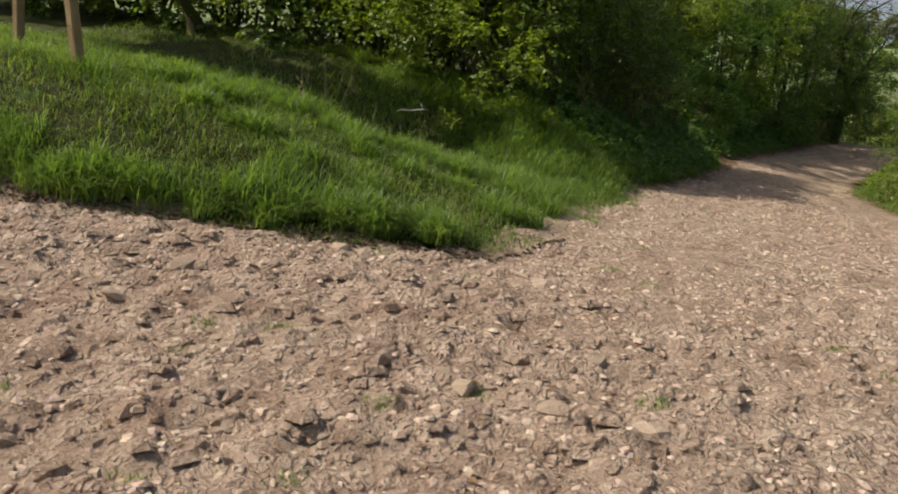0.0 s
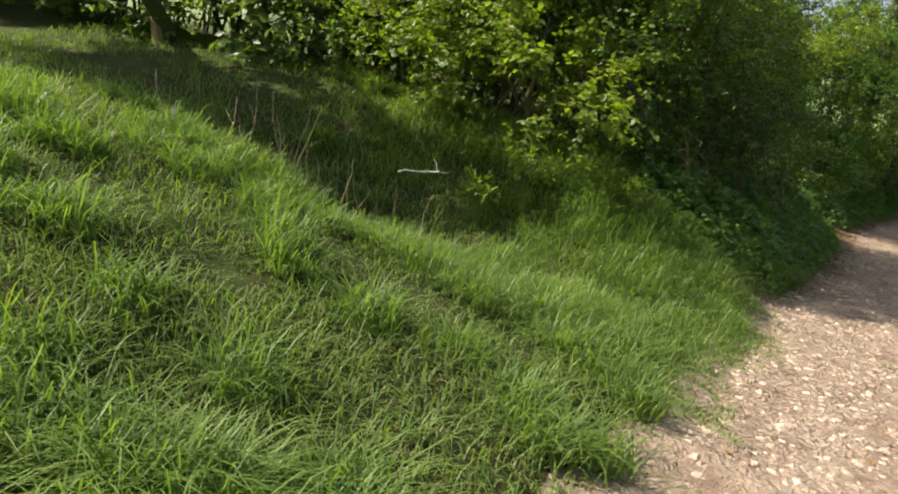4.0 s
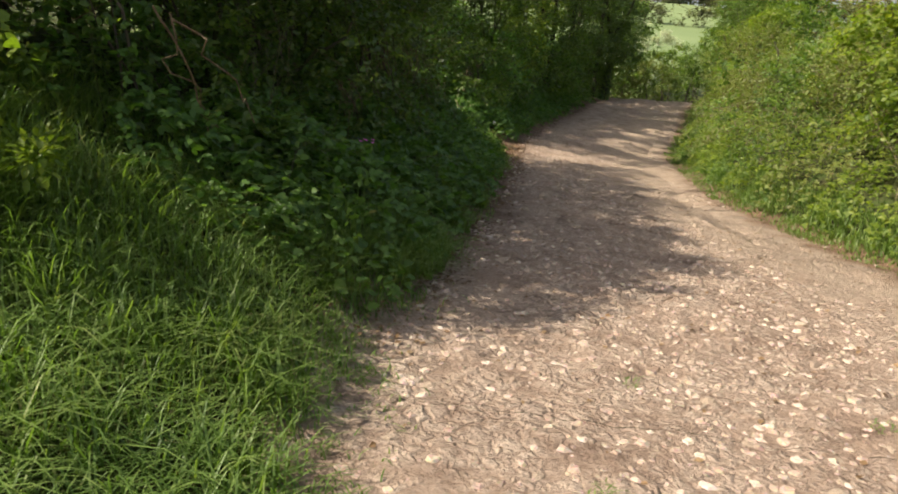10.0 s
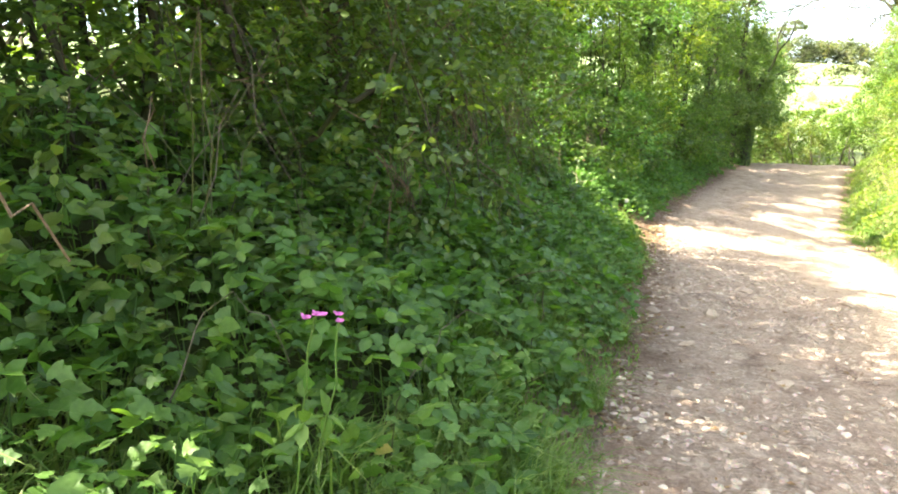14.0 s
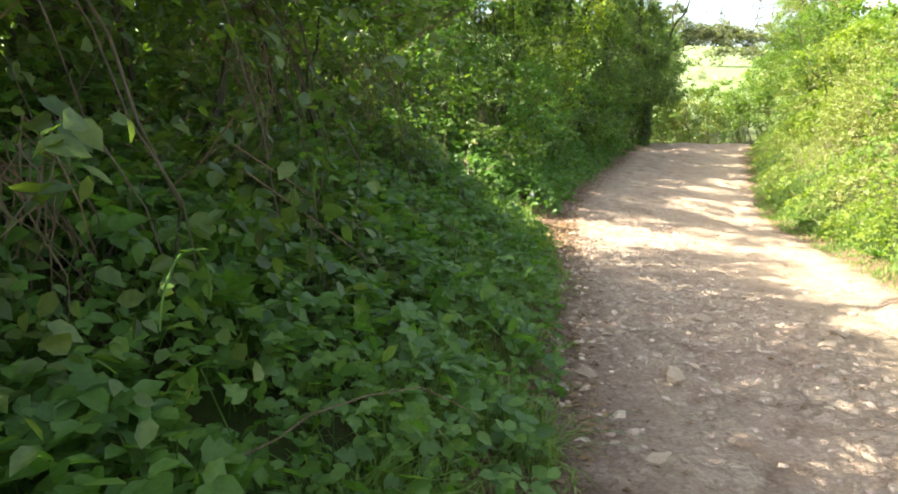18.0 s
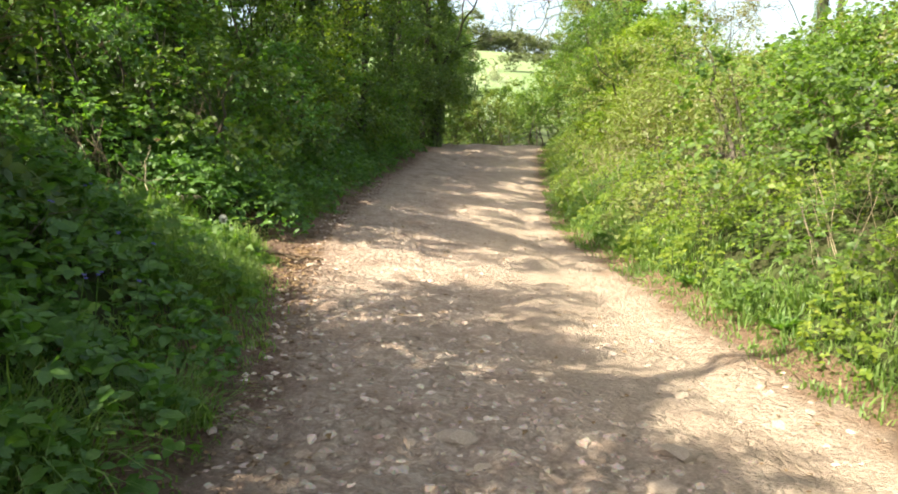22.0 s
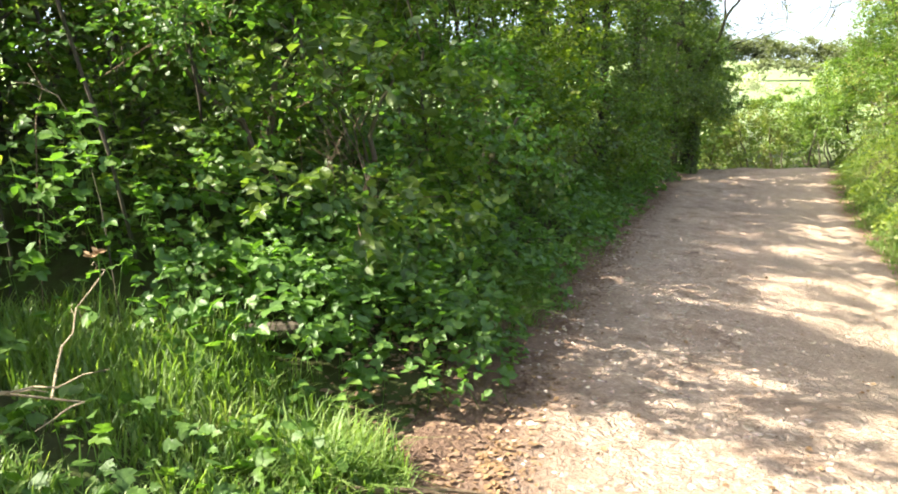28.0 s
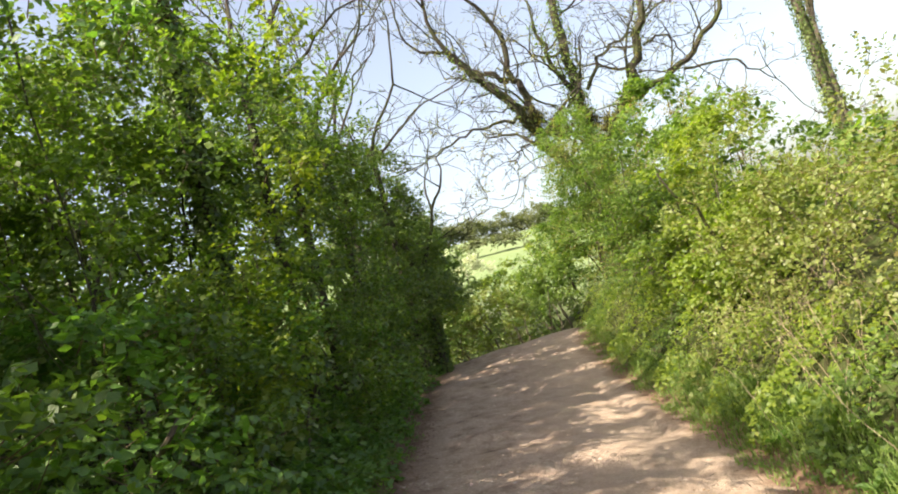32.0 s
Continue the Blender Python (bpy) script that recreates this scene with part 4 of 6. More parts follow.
# ---------------------------------------------------------------- low plants on the banks
def low_patch(name, place, rx, ry, high, n, size, mat, label, group, shape=LEAF8, triple=True, canes=8, category="plant", width=1.0, side=1):
    """A patch of leafy plants over the bank: leaves held out in layers, on arching canes."""
    x0, y0 = place
    ob = thing(name, (x0, y0, float(land(x0, y0))), label, category, group)
    u = rng.uniform(-1, 1, (n, 2))
    u = u[(u ** 2).sum(1) < 1]
    x, y = x0 + u[:, 0] * rx, y0 + u[:, 1] * ry
    hh = high * (0.75 + 0.35 * wave(x, y, 0.5, 3, 2)) * np.sqrt(1.08 - (u ** 2).sum(1))
    z = land(x, y) + hh * np.where(rng.random(len(x)) < 0.66, rng.uniform(0.78, 1.05, len(x)), rng.uniform(0.15, 0.8, len(x)))
    p = np.stack([x, y, z], 1)
    p = p[clear_of_lane(p)]
    n = len(p)
    out = np.array([0.75 * side, -0.15, 0.0])
    w = unit(out + rng.normal(0, 0.75, (n, 3)) * (1, 1, 0.35))
    up = np.array([0.15 * side, -0.22, 0.95]) + rng.normal(0, 0.42, (n, 3))
    s = size * rng.uniform(0.55, 1.25, n)
    pieces = [leaves(p, w, up, s, shape, width)]
    if triple:
        sd = unit(np.cross(up, w))
        for sg in (1, -1):
            pieces.append(leaves(p - w * s[:, None] * 0.1, w * 0.35 + sd * sg, up + rng.normal(0, 0.15, (n, 3)), s * 0.85, shape, width))
    part("leaves", *joined(pieces), mat, ob, kind="stuff")
    k = rng.integers(0, n, min(n, 90))
    part("undergrowth", *rods(p[k] - np.stack([rng.normal(0, 0.05, len(k)), rng.normal(0, 0.05, len(k)), rng.uniform(0.1, 0.3, len(k))], 1), p[k], 0.003, 0.0015), NETTLE, ob, kind="stuff")
    for c in range(canes):
        a = rng.uniform(-0.8, 0.8, 2)
        q = rng.uniform(-0.9, 0.9, 2)
        A = np.array([x0 + a[0] * rx, y0 + a[1] * ry, 0.0])
        B = np.array([x0 + q[0] * rx, y0 + q[1] * ry, 0.0])
        A[2], B[2] = float(land(A[0], A[1])), float(land(B[0], B[1])) + high * 0.8
        pts = bent(A, B, 9, 0.03)
        pts[:, 2] += np.sin(np.linspace(0, math.pi, 9)) * high * 0.5
        if clear_of_lane(pts).all():
            part("cane", *tube(pts, np.linspace(0.003, 0.0015, 9), 5), BARK if rng.random() < 0.7 else TWIG, ob)
    return ob


for i, y in enumerate(np.arange(9.4, 43, 0.95)):
    e = float(along(y, LEFT))
    j = rng.uniform(-0.15, 0.15)
    near = y < 26
    if not 18.7 < y < 21.1:
        low_patch("nettle_patch" if i % 3 == 0 else "bramble_patch", (e - 0.62, y + j), 0.66, 0.75, 0.6, 560 if near else 330, 0.069 if near else 0.085,
              NETTLE if i % 3 == 0 else BRAMBLE, "fresh green nettle patch at the foot of the bank" if i % 3 == 0 else "sprawling green bramble patch on the lane bank",
              "low plants on the bank", triple=i % 3 != 0, shape=(LEAF8 if i % 3 == 0 else LEAF4) if near else LEAF5, canes=1)
    if not 18.4 < y < 21.0:
        low_patch("bramble_patch", (e - 1.65, y + 0.4 - j), 0.9, 0.85, 0.8, 540 if near else 330, 0.069 if near else 0.085, BRAMBLE if i % 2 else SHADE,
              "tall bramble and ivy tangle high on the bank", "low plants on the bank", shape=LEAF5 if near else LEAF2, canes=2)
for i, y in enumerate(np.arange(9.2, 25, 0.8)):
    if not 18.6 < y < 21.2:
        low_patch("bramble_patch", (float(along(y, LEFT)) - 1.15, y), 0.62, 0.62, 0.62, 420, 0.074, (BRAMBLE, NETTLE, SHADE, BRAMBLE)[i % 4], "sprawling green bramble patch on the lane bank", "low plants on the bank", shape=LEAF5, canes=0)
for i, y in enumerate(np.arange(9.6, 26, 1.25)):
    if not 17.3 < y < 19.2:
        low_patch("bramble_patch", (float(along(y, LEFT)) - 2.3, y), 0.8, 0.8, 1.25, 560, 0.068, (BRAMBLE, HEDGE, NETTLE)[i % 3], "tall bramble and ivy tangle high on the bank", "low plants on the bank", shape=LEAF5, canes=3)
for i, y in enumerate(np.arange(7.0, 45, 1.5)):
    e = float(along(y, RIGHT))
    low_patch("bramble_patch", (e + 1.1, y), 1.05, 1.0, 0.75, 800, 0.062, (FRESH, SCRUB, FRESH, HEDGE, FRESH)[i % 5],
              "sunlit bramble and weed tangle on the bank", "plants on the sunny bank", shape=LEAF2, canes=7, side=-1)


# ---------------------------------------------------------------- grass
def blades(x, y, high, mat=GRASS, lean=0.35, width=0.006, joints=3):
    """Curved grass blades, three joints each."""
    n = len(x)
    p = np.stack([x, y, land(x, y) - 0.02], 1)
    a = rng.uniform(0, 2 * math.pi, n)
    w = np.stack([np.cos(a), np.sin(a), np.zeros(n)], 1)
    s = np.stack([-np.sin(a), np.cos(a), np.zeros(n)], 1)
    h = high * rng.uniform(0.5, 1.25, n)
    k = lean * rng.uniform(0.3, 1.9, n)
    rows = []
    for u, wd in ((0.0, 1.0), (0.45, 0.9), (0.8, 0.6)) if joints == 3 else ((0.0, 1.0), (0.6, 0.85)):
        c = p + w * (h * k * u * u)[:, None] + UP * (h * (u - 0.32 * k * u * u))[:, None]
        rows += [c - s * width * wd, c + s * width * wd]
    rows.append(p + w * (h * k * 1.15)[:, None] + UP * (h * (1 - 0.42 * k))[:, None])
    V = np.stack(rows, 1)
    F = np.array([(0, 1, 3), (0, 3, 2), (2, 3, 5), (2, 5, 4), (4, 5, 6)] if joints == 3 else [(0, 1, 3), (0, 3, 2), (2, 3, 4)])
    return V.reshape(-1, 3), (F[None] + (np.arange(n) * len(rows))[:, None, None]).reshape(-1, 3)


def grass_area(name, x0, x1, y0, y1, n, high, label, mask, lean=0.35, width=0.005, joints=3, beside=None, mat=GRASS):
    x, y = rng.uniform(x0, x1, n), rng.uniform(y0, y1, n)
    if beside is not None:
        x = x + along(y, beside)
    ok = mask(x, y)
    x, y = x[ok], y[ok]
    h = high * np.clip(1 + 0.8 * wave(x, y, 0.55, 11, 2), 0.5, 2) * (0.3 + 0.7 * fade(-0.1, 0.6, -road_edge(x, y)))
    V, F = blades(x, y, h, lean=lean, width=width, joints=joints)
    ob = new(name, mesh(name, V, F, mat))
    return tagged(ob, label, "grass", kind="stuff")


def off_road(x, y):
    e = road_edge(x, y) + 0.42 * wave(x, y, 0.5, 21, 3) - 0.3 * (rng.random(len(x)) < 0.07)
    return e < 0.12 - 0.8 * rng.random(len(x)) ** 3


def not_worn(x, y):
    """False on the worn slip of earth between the open spot and the next bush."""
    return (y < 20.55 - 1.28 * (x + 0.7) + 0.16 * wave(x, y, 0.35, 43, 2)) | (y > 22.4)


grass_area("verge_grass", -11, -0.2, -2.5, 10, 80000, 0.17, "long fresh green grass on the sunlit verge", lambda x, y: off_road(x, y) & ((x > -6.5) | (rng.random(len(x)) < 0.5)) & (wave(x, y, 2.1, 33, 2) > -0.42 - 0.3 * rng.random(len(x))), 0.95, 0.0038)
grass_area("long_grass", -5.2, -0.3, 4.2, 9.4, 26000, 0.25, "lush long grass where the verge meets the hedge", off_road, 0.85, 0.0045)
grass_area("short_turf", -6.5, -0.2, 0.2, 9.5, 42000, 0.09, "short mossy turf with dead stalks under the long verge grass", off_road, 0.7, 0.006, 2, mat=TURF)
grass_area("bank_foot_grass", -0.75, 0.16, 9.0, 34, 34000, 0.17, "shaded green grass along the foot of the bank", lambda x, y: off_road(x, y) & not_worn(x, y) & (along(y, LEFT) - x < 0.55 + 0.3 * wave(x, y, 1.1, 5)), 0.6, 0.005, 3, LEFT)
grass_area("sunny_bank_grass", -0.25, 1.3, 2.5, 44, 52000, 0.24, "bright green grass strip along the foot of the sunny bank", lambda x, y: off_road(x, y) & (x - along(y, RIGHT) < 0.75 + 0.5 * wave(x, y, 1.3, 6)), 0.5, 0.007, 2, RIGHT)
grass_area("edge_grass", 2.7, 9.5, 8.0, 44, 80000, 0.13, "short grass creeping over the sunny lane edge", lambda x, y: np.abs(x - along(y, RIGHT) - 0.12) < 0.28 + 0.2 * wave(x, y, 0.8, 71, 2), 0.7, 0.006, 2)
for k in range(130):
    y = rng.uniform(1.2, 8.6)
    x = rng.uniform(-6.0, -0.7)
    if k < 90 and road_edge(np.array([x]), np.array([y]))[0] > -0.25:
        continue
    if k >= 90:                                  # the last ones stand along the broken edge of the turf
        x = rng.uniform(-5.0, -0.75)
        y = float(along(x, VERGE)) + rng.uniform(0.12, 0.55)
    n = int(rng.integers(130, 260))
    a, r = rng.uniform(0, 6.28, n), 0.17 * np.sqrt(rng.random(n))
    V, F = blades(x + r * np.cos(a), y + r * np.sin(a), rng.uniform(0.6, 1.1, n) * rng.uniform(0.22, 0.4), lean=0.8, width=0.005)
    base = np.array([x, y, float(land(x, y))])
    ob = new("grass_tussock", mesh("grass_tussock", V - base, F, GRASS))
    ob.location = base
    tagged(ob, "dense arching green grass tussock on the verge", "grass tussock", "grass tussocks")
for y, dx, h in ((13.1, 0.5, 0.34), (15.6, 0.35, 0.36), (18.2, 0.45, 0.36), (18.9, 0.3, 0.3), (12.3, 0.42, 0.34), (20.3, 0.5, 0.34), (22.7, 0.4, 0.36), (10.6, 0.4, 0.38), (11.4, 0.6, 0.36), (9.8, 0.5, 0.4), (9.75, 0.18, 0.34), (10.05, 0.12, 0.36), (10.35, 0.08, 0.34), (10.7, 0.1, 0.3), (11.9, 0.12, 0.28), (13.4, 0.1, 0.28), (16.4, 0.12, 0.28), (24.0, 0.3, 0.34), (23.4, 0.2, 0.3)):
    x = float(along(y, LEFT)) - dx
    n = 240
    a, r = rng.uniform(0, 6.28, n), 0.16 * np.sqrt(rng.random(n))
    V, F = blades(x + r * np.cos(a), y + r * np.sin(a), np.full(n, h), lean=0.8, width=0.004)
    base = np.array([x, y, float(land(x, y))])
    ob = new("grass_tussock", mesh("grass_tussock", V - base, F, GRASS))
    ob.location = base
    tagged(ob, "arching green grass tussock at the lane edge", "grass tussock", "grass tussocks")


# ---------------------------------------------------------------- trees
def bare_tree(name, foot, fork_z, radius, lean, limbs, label, leafy=None, depth=4, group="", ivy=None, spread_=0.5, rise=0.12, bark=BARK):
    """A trunk that forks into bare limbs, each limb a part; optional sparse leaves and ivy."""
    foot = np.asarray(foot, float)
    ob = thing(name, foot, label, "tree", group)
    top = foot + np.array([lean[0], lean[1], 1.0]) * fork_z
    pts = bent(foot - (0, 0, 0.3), top, 8, radius * 0.25)
    trunk = part("trunk", *tube(pts, np.linspace(radius * 1.25, radius * 0.85, 8), 9), bark, ob, smooth=True)
    tips = []
    for way, length, rad in limbs:
        out = []
        branch_tree(top - (0, 0, 0.2), unit(np.array(way, float)), length, rad, depth, out, spread_, rise)
        V, F = joined(out)
        part("limb", V, F, bark, ob)
        tips.append(V[rng.integers(len(V) // 2, len(V), 260)])
    tips = np.concatenate(tips)
    if leafy:
        mat, n, size = leafy
        b = tips[rng.integers(0, len(tips), n)] + rng.normal(0, 0.12, (n, 3))
        L, R = sprays(b, rand_dir(n, 0.2), rng.uniform(0.2, 0.5, n), 6, size)
        part("crown", *L, mat, ob, "sparse young leaves and catkins", kind="stuff")
    if ivy:
        n = ivy
        u = rng.random(n)
        c = pts[0] + (top - pts[0]) * u[:, None]
        d = rand_dir(n) * (1, 1, 0.2)
        p = c + unit(d) * (radius * 1.1 + rng.uniform(0.0, 0.12, n) * (0.4 + u))[:, None]
        part("ivy", *leaves(p, unit(d) * 0.4 - UP * 0.8 + rng.normal(0, 0.3, (n, 3)), unit(d) + UP * 0.3, rng.uniform(0.06, 0.11, n), LEAF2, 1.3), SHADE, trunk, "dark glossy ivy leaves", kind="stuff")
    return ob


def oak(foot, stems, label):
    """An old forked oak: each stem a line of a few places with a thickness, and bare twigs off it."""
    ob = thing("oak_tree", foot, label, "tree")
    stool = np.array(foot, float)
    part("trunk", *tube(bent(stool - (0, 0, 0.3), (12.1, stool[1], 5.4), 8, 0.06), np.linspace(0.62, 0.42, 8), 10), OAK, ob, smooth=True)
    ends = []
    for pts, r0, r1, ivy in stems:
        line = np.array([(x, stool[1] + q, z) for x, z, q in pts])
        u = np.linspace(0, len(line) - 1, 4 * len(line))
        line = np.stack([np.interp(u, np.arange(len(line)), line[:, k]) for k in range(3)], 1)
        line[1:-1] += rng.normal(0, 0.07, (len(line) - 2, 3))
        rad = np.linspace(r0, r1, len(line))
        out = [tube(line, rad, 8)]
        d = unit(line[-1] - line[-3])
        branch_tree(line[-1], d, 2.2, r1 * 0.95, 4, out, 0.5, 0.1)
        for i in range(3, len(line), 2):
            side = unit(unit(line[i] - line[i - 1]) * 0.5 + rng.normal(0, 0.75, 3) * (1, 0.7, 0.8) + (0, 0, 0.15))
            branch_tree(line[i], side, rng.uniform(1.1, 2.0), max(0.02, rad[i] * 0.34), 3, out, 0.6, 0.06)
        V, F = joined(out)
        limb = part("limb", V, F, OAK, ob)
        ends.append(V[rng.integers(0, len(V), 200)])
        if ivy:
            k = rng.integers(0, len(line), ivy)
            e = unit(rng.normal(size=(ivy, 3)) * (1, 1, 0.25))
            p = line[k] + rng.normal(0, 0.12, (ivy, 3)) + e * (rad[k] + rng.uniform(0, 0.14, ivy))[:, None]
            part("ivy", *leaves(p, e * 0.4 - UP * 0.7 + rng.normal(0, 0.3, (ivy, 3)), e + UP * 0.3, rng.uniform(0.07, 0.12, ivy), LEAF2, 1.3), HEDGE, limb, "green ivy leaves round the stem", kind="stuff")
    ends = np.concatenate(ends)
    n = 1500
    b = ends[rng.integers(0, len(ends), n)] + rng.normal(0, 0.15, (n, 3))
    part("crown", *sprays(b, rand_dir(n, 0.2), rng.uniform(0.15, 0.4, n), 6, 0.075)[0], OLIVE, ob, "sparse young leaves and catkins", kind="stuff")
    return ob


# each stem: x, height, and metres behind the foot
oak((12.0, 48.6, float(land(12.0, 48.6))), [
    ([(12.0, 5.0, 0), (10.9, 6.8, 0), (10.2, 8.4, -0.2), (9.8, 9.1, -0.3), (8.8, 10.3, -0.5), (8.0, 11.8, -0.6)], 0.30, 0.10, 500),
    ([(10.6, 8.2, 0), (10.6, 9.6, 0.2), (10.3, 10.3, 0.4), (10.6, 11.9, 0.5), (10.3, 13.4, 0.6)], 0.18, 0.08, 0),
    ([(10.2, 10.2, 0.3), (9.1, 11.1, 0.6), (8.3, 12.2, 0.9), (7.2, 13.0, 1.2)], 0.11, 0.05, 0),
    ([(10.4, 8.3, -0.2), (9.4, 8.5, -0.5), (8.4, 8.5, -0.8), (6.6, 8.2, -1.0), (5.6, 7.8, -1.1)], 0.08, 0.025, 0),
    ([(10.8, 7.2, -0.2), (9.9, 7.4, -0.5), (9.2, 7.2, -0.7), (8.9, 6.5, -0.8)], 0.05, 0.02, 0),
    ([(12.3, 5.0, 0), (12.4, 6.3, 0), (12.6, 7.8, 0.2), (12.8, 9.2, 0.3), (13.1, 11.7, 0.4), (13.3, 14.0, 0.5)], 0.27, 0.15, 2600),
    ([(12.7, 8.4, 0.3), (12.3, 9.4, 0.1), (12.0, 10.5, 0.0), (11.9, 12.0, 0.0)], 0.13, 0.06, 500),
    ([(13.2, 8.9, 0.3), (14.2, 10.1, 0.5), (15.1, 10.5, 0.7), (16.4, 10.8, 0.8), (17.3, 11.6, 0.9)], 0.08, 0.04, 0),
    ([(12.4, 5.2, 0), (13.0, 6.3, 0), (14.2, 7.7, -0.2), (15.4, 9.4, -0.3), (16.4, 11.4, -0.4), (17.0, 13.4, -0.5)], 0.27, 0.13, 500),
    ([(14.6, 7.9, -0.2), (16.2, 8.2, -0.5), (17.6, 8.9, -0.7), (19.2, 10.1, -0.9), (19.9, 11.2, -1.0), (20.5, 12.6, -1.0)], 0.15, 0.07, 0),
    ([(17.0, 8.3, -0.6), (18.9, 8.0, -0.9), (20.2, 6.6, -1.2)], 0.06, 0.025, 0),
    ([(15.9, 9.8, -0.3), (17.0, 10.0, -0.2), (17.6, 9.0, 0.0)], 0.06, 0.025, 0),
], "large old forked oak still bare of leaves behind the hedge")
for x, y, z, r in ((11.9, 47.5, 5.9, 1.1), (13.2, 47.6, 6.2, 1.1), (14.8, 47.6, 6.3, 1.3), (10.6, 47.5, 5.7, 1.0), (16.8, 47.6, 6.2, 1.4)):
    bush("oak_scrub", [((x, y, z), (r, 1.2, r * 0.8)), ((x + 0.5, y - 0.3, z - r), (r, 1.2, r * 0.8)), ((x, y, z - 2.4 * r), (r, 1.2, r))], "brown twiggy oak scrub in bud at the foot of the oak", OLIVE, 11, 0.45, 20, 0.5, 5, 0.09, 6, "oak scrub", "bush", (-0.3, -0.8, 0.4))
# twiggy growth round the fork of the oak
for x, z, r in ((10.4, 8.2, 0.8), (11.2, 7.6, 0.9), (12.5, 7.6, 0.7), (13.4, 7.0, 0.8), (14.2, 7.5, 0.6)):
    base = np.array((x, 48.4, z))
    ob = thing("twig_thicket", base, "brown tangle of thin shoots growing round the oak fork", "twigs", "oak shoots")
    n = 420
    a = base + rand_dir(n) * rng.uniform(0, 1, (n, 1)) * (r * 0.6, r * 0.4, r * 0.6)
    b = a + rand_dir(n, 0.6) * rng.uniform(0.3, 0.9, (n, 1)) * r
    part("brushwood", *rods(a, b, 0.012, 0.004), OAK, ob, kind="stuff")
    k = rng.random(n) < 0.5
    part("foliage", *sprays(b[k], rand_dir(int(k.sum()), 0.3), np.full(int(k.sum()), 0.25), 5, 0.06)[0], OLIVE, ob, kind="stuff")
for x, y, h, r, g in ((20.6, 46.0, 10.5, 0.2, 3600), (23.4, 49.0, 8.0, 0.14, 700)):
    bare_tree("ivy_clad_tree", (x, y, float(land(x, y))), h, r, (0.08, 0, 0), [((0.5, 0, 1), 3.5, 0.12), ((-0.2, 0, 1), 3.0, 0.1), ((0.8, 0, 0.6), 3.0, 0.08)], "slim bare tree with an ivy-clad trunk", (OLIVE, 500, 0.08), 4, "trees behind the hedges", g)
for x, y, h, r, ivy in ((-1.0, 31.5, 10.2, 0.13, 7000), (-0.2, 33.4, 6.0, 0.08, 0), (1.0, 37.4, 6.0, 0.08, 400), (-3.0, 14.0, 3.4, 0.10, 0), (0.3, 34.6, 6.4, 0.08, 0), (1.3, 39.0, 6.0, 0.08, 300), (2.4, 41.0, 6.2, 0.09, 0), (3.0, 42.0, 3.0, 0.16, 3000)):
    bare_tree("ivy_clad_tree" if ivy > 1000 else "ash_tree", (x, y, float(land(x, y))), h, r, (0.1, 0, 0),
              [((0.3, 0.2, 1), 2.4, r * 0.6), ((-0.35, -0.1, 1), 2.4, r * 0.55), ((0.7, -0.2, 0.8), 2.0, r * 0.45), ((-0.6, 0.2, 0.9), 1.8, r * 0.4)],
              "ivy-clad trunk rising out of the hedge" if ivy > 1000 else "thin bare ash rising out of the hedge", (HEDGE, 60, 0.05), 4, "trees behind the hedges", ivy or None, 0.5, 0.12, OAK)

# trees and scrub beyond the mound at the start
NEAR = (0.45, -0.75, 0.45)
ob = bush("mound_tree", [((-9.2, 4.6, 5.4), (1.5, 1.2, 0.9)), ((-8.3, 5.3, 5.0), (1.3, 1.0, 0.8)), ((-10.0, 5.4, 5.0), (1.4, 1.1, 0.9)), ((-10.8, 4.4, 5.6), (1.4, 1.1, 0.9)), ((-8.6, 4.3, 5.6), (1.0, 0.9, 0.7)), ((-7.6, 5.2, 5.2), (1.1, 0.9, 0.7))], "dark leafy tree standing beyond the grassy mound", SHADE, 24, 0.4, 42, 0.36, 6, 0.15, 0, "hedgerow trees", "tree", (0.1, 0.0, 0.1))
part("trunk", *tube(bent(on_ground(-9.4, 8.0), (-9.2, 5.6, 4.9), 9, 0.06), np.linspace(0.12, 0.06, 9), 8), BARK, ob, smooth=True)
for k in range(4):
    part("branch", *tube(bent((-9.25, 6.1, 4.1), (-9.2 + rng.uniform(-1.3, 1.2), 4.8 + rng.uniform(-0.5, 0.6), 5.4), 7, 0.05), np.linspace(0.05, 0.015, 7), 6), BARK, ob)
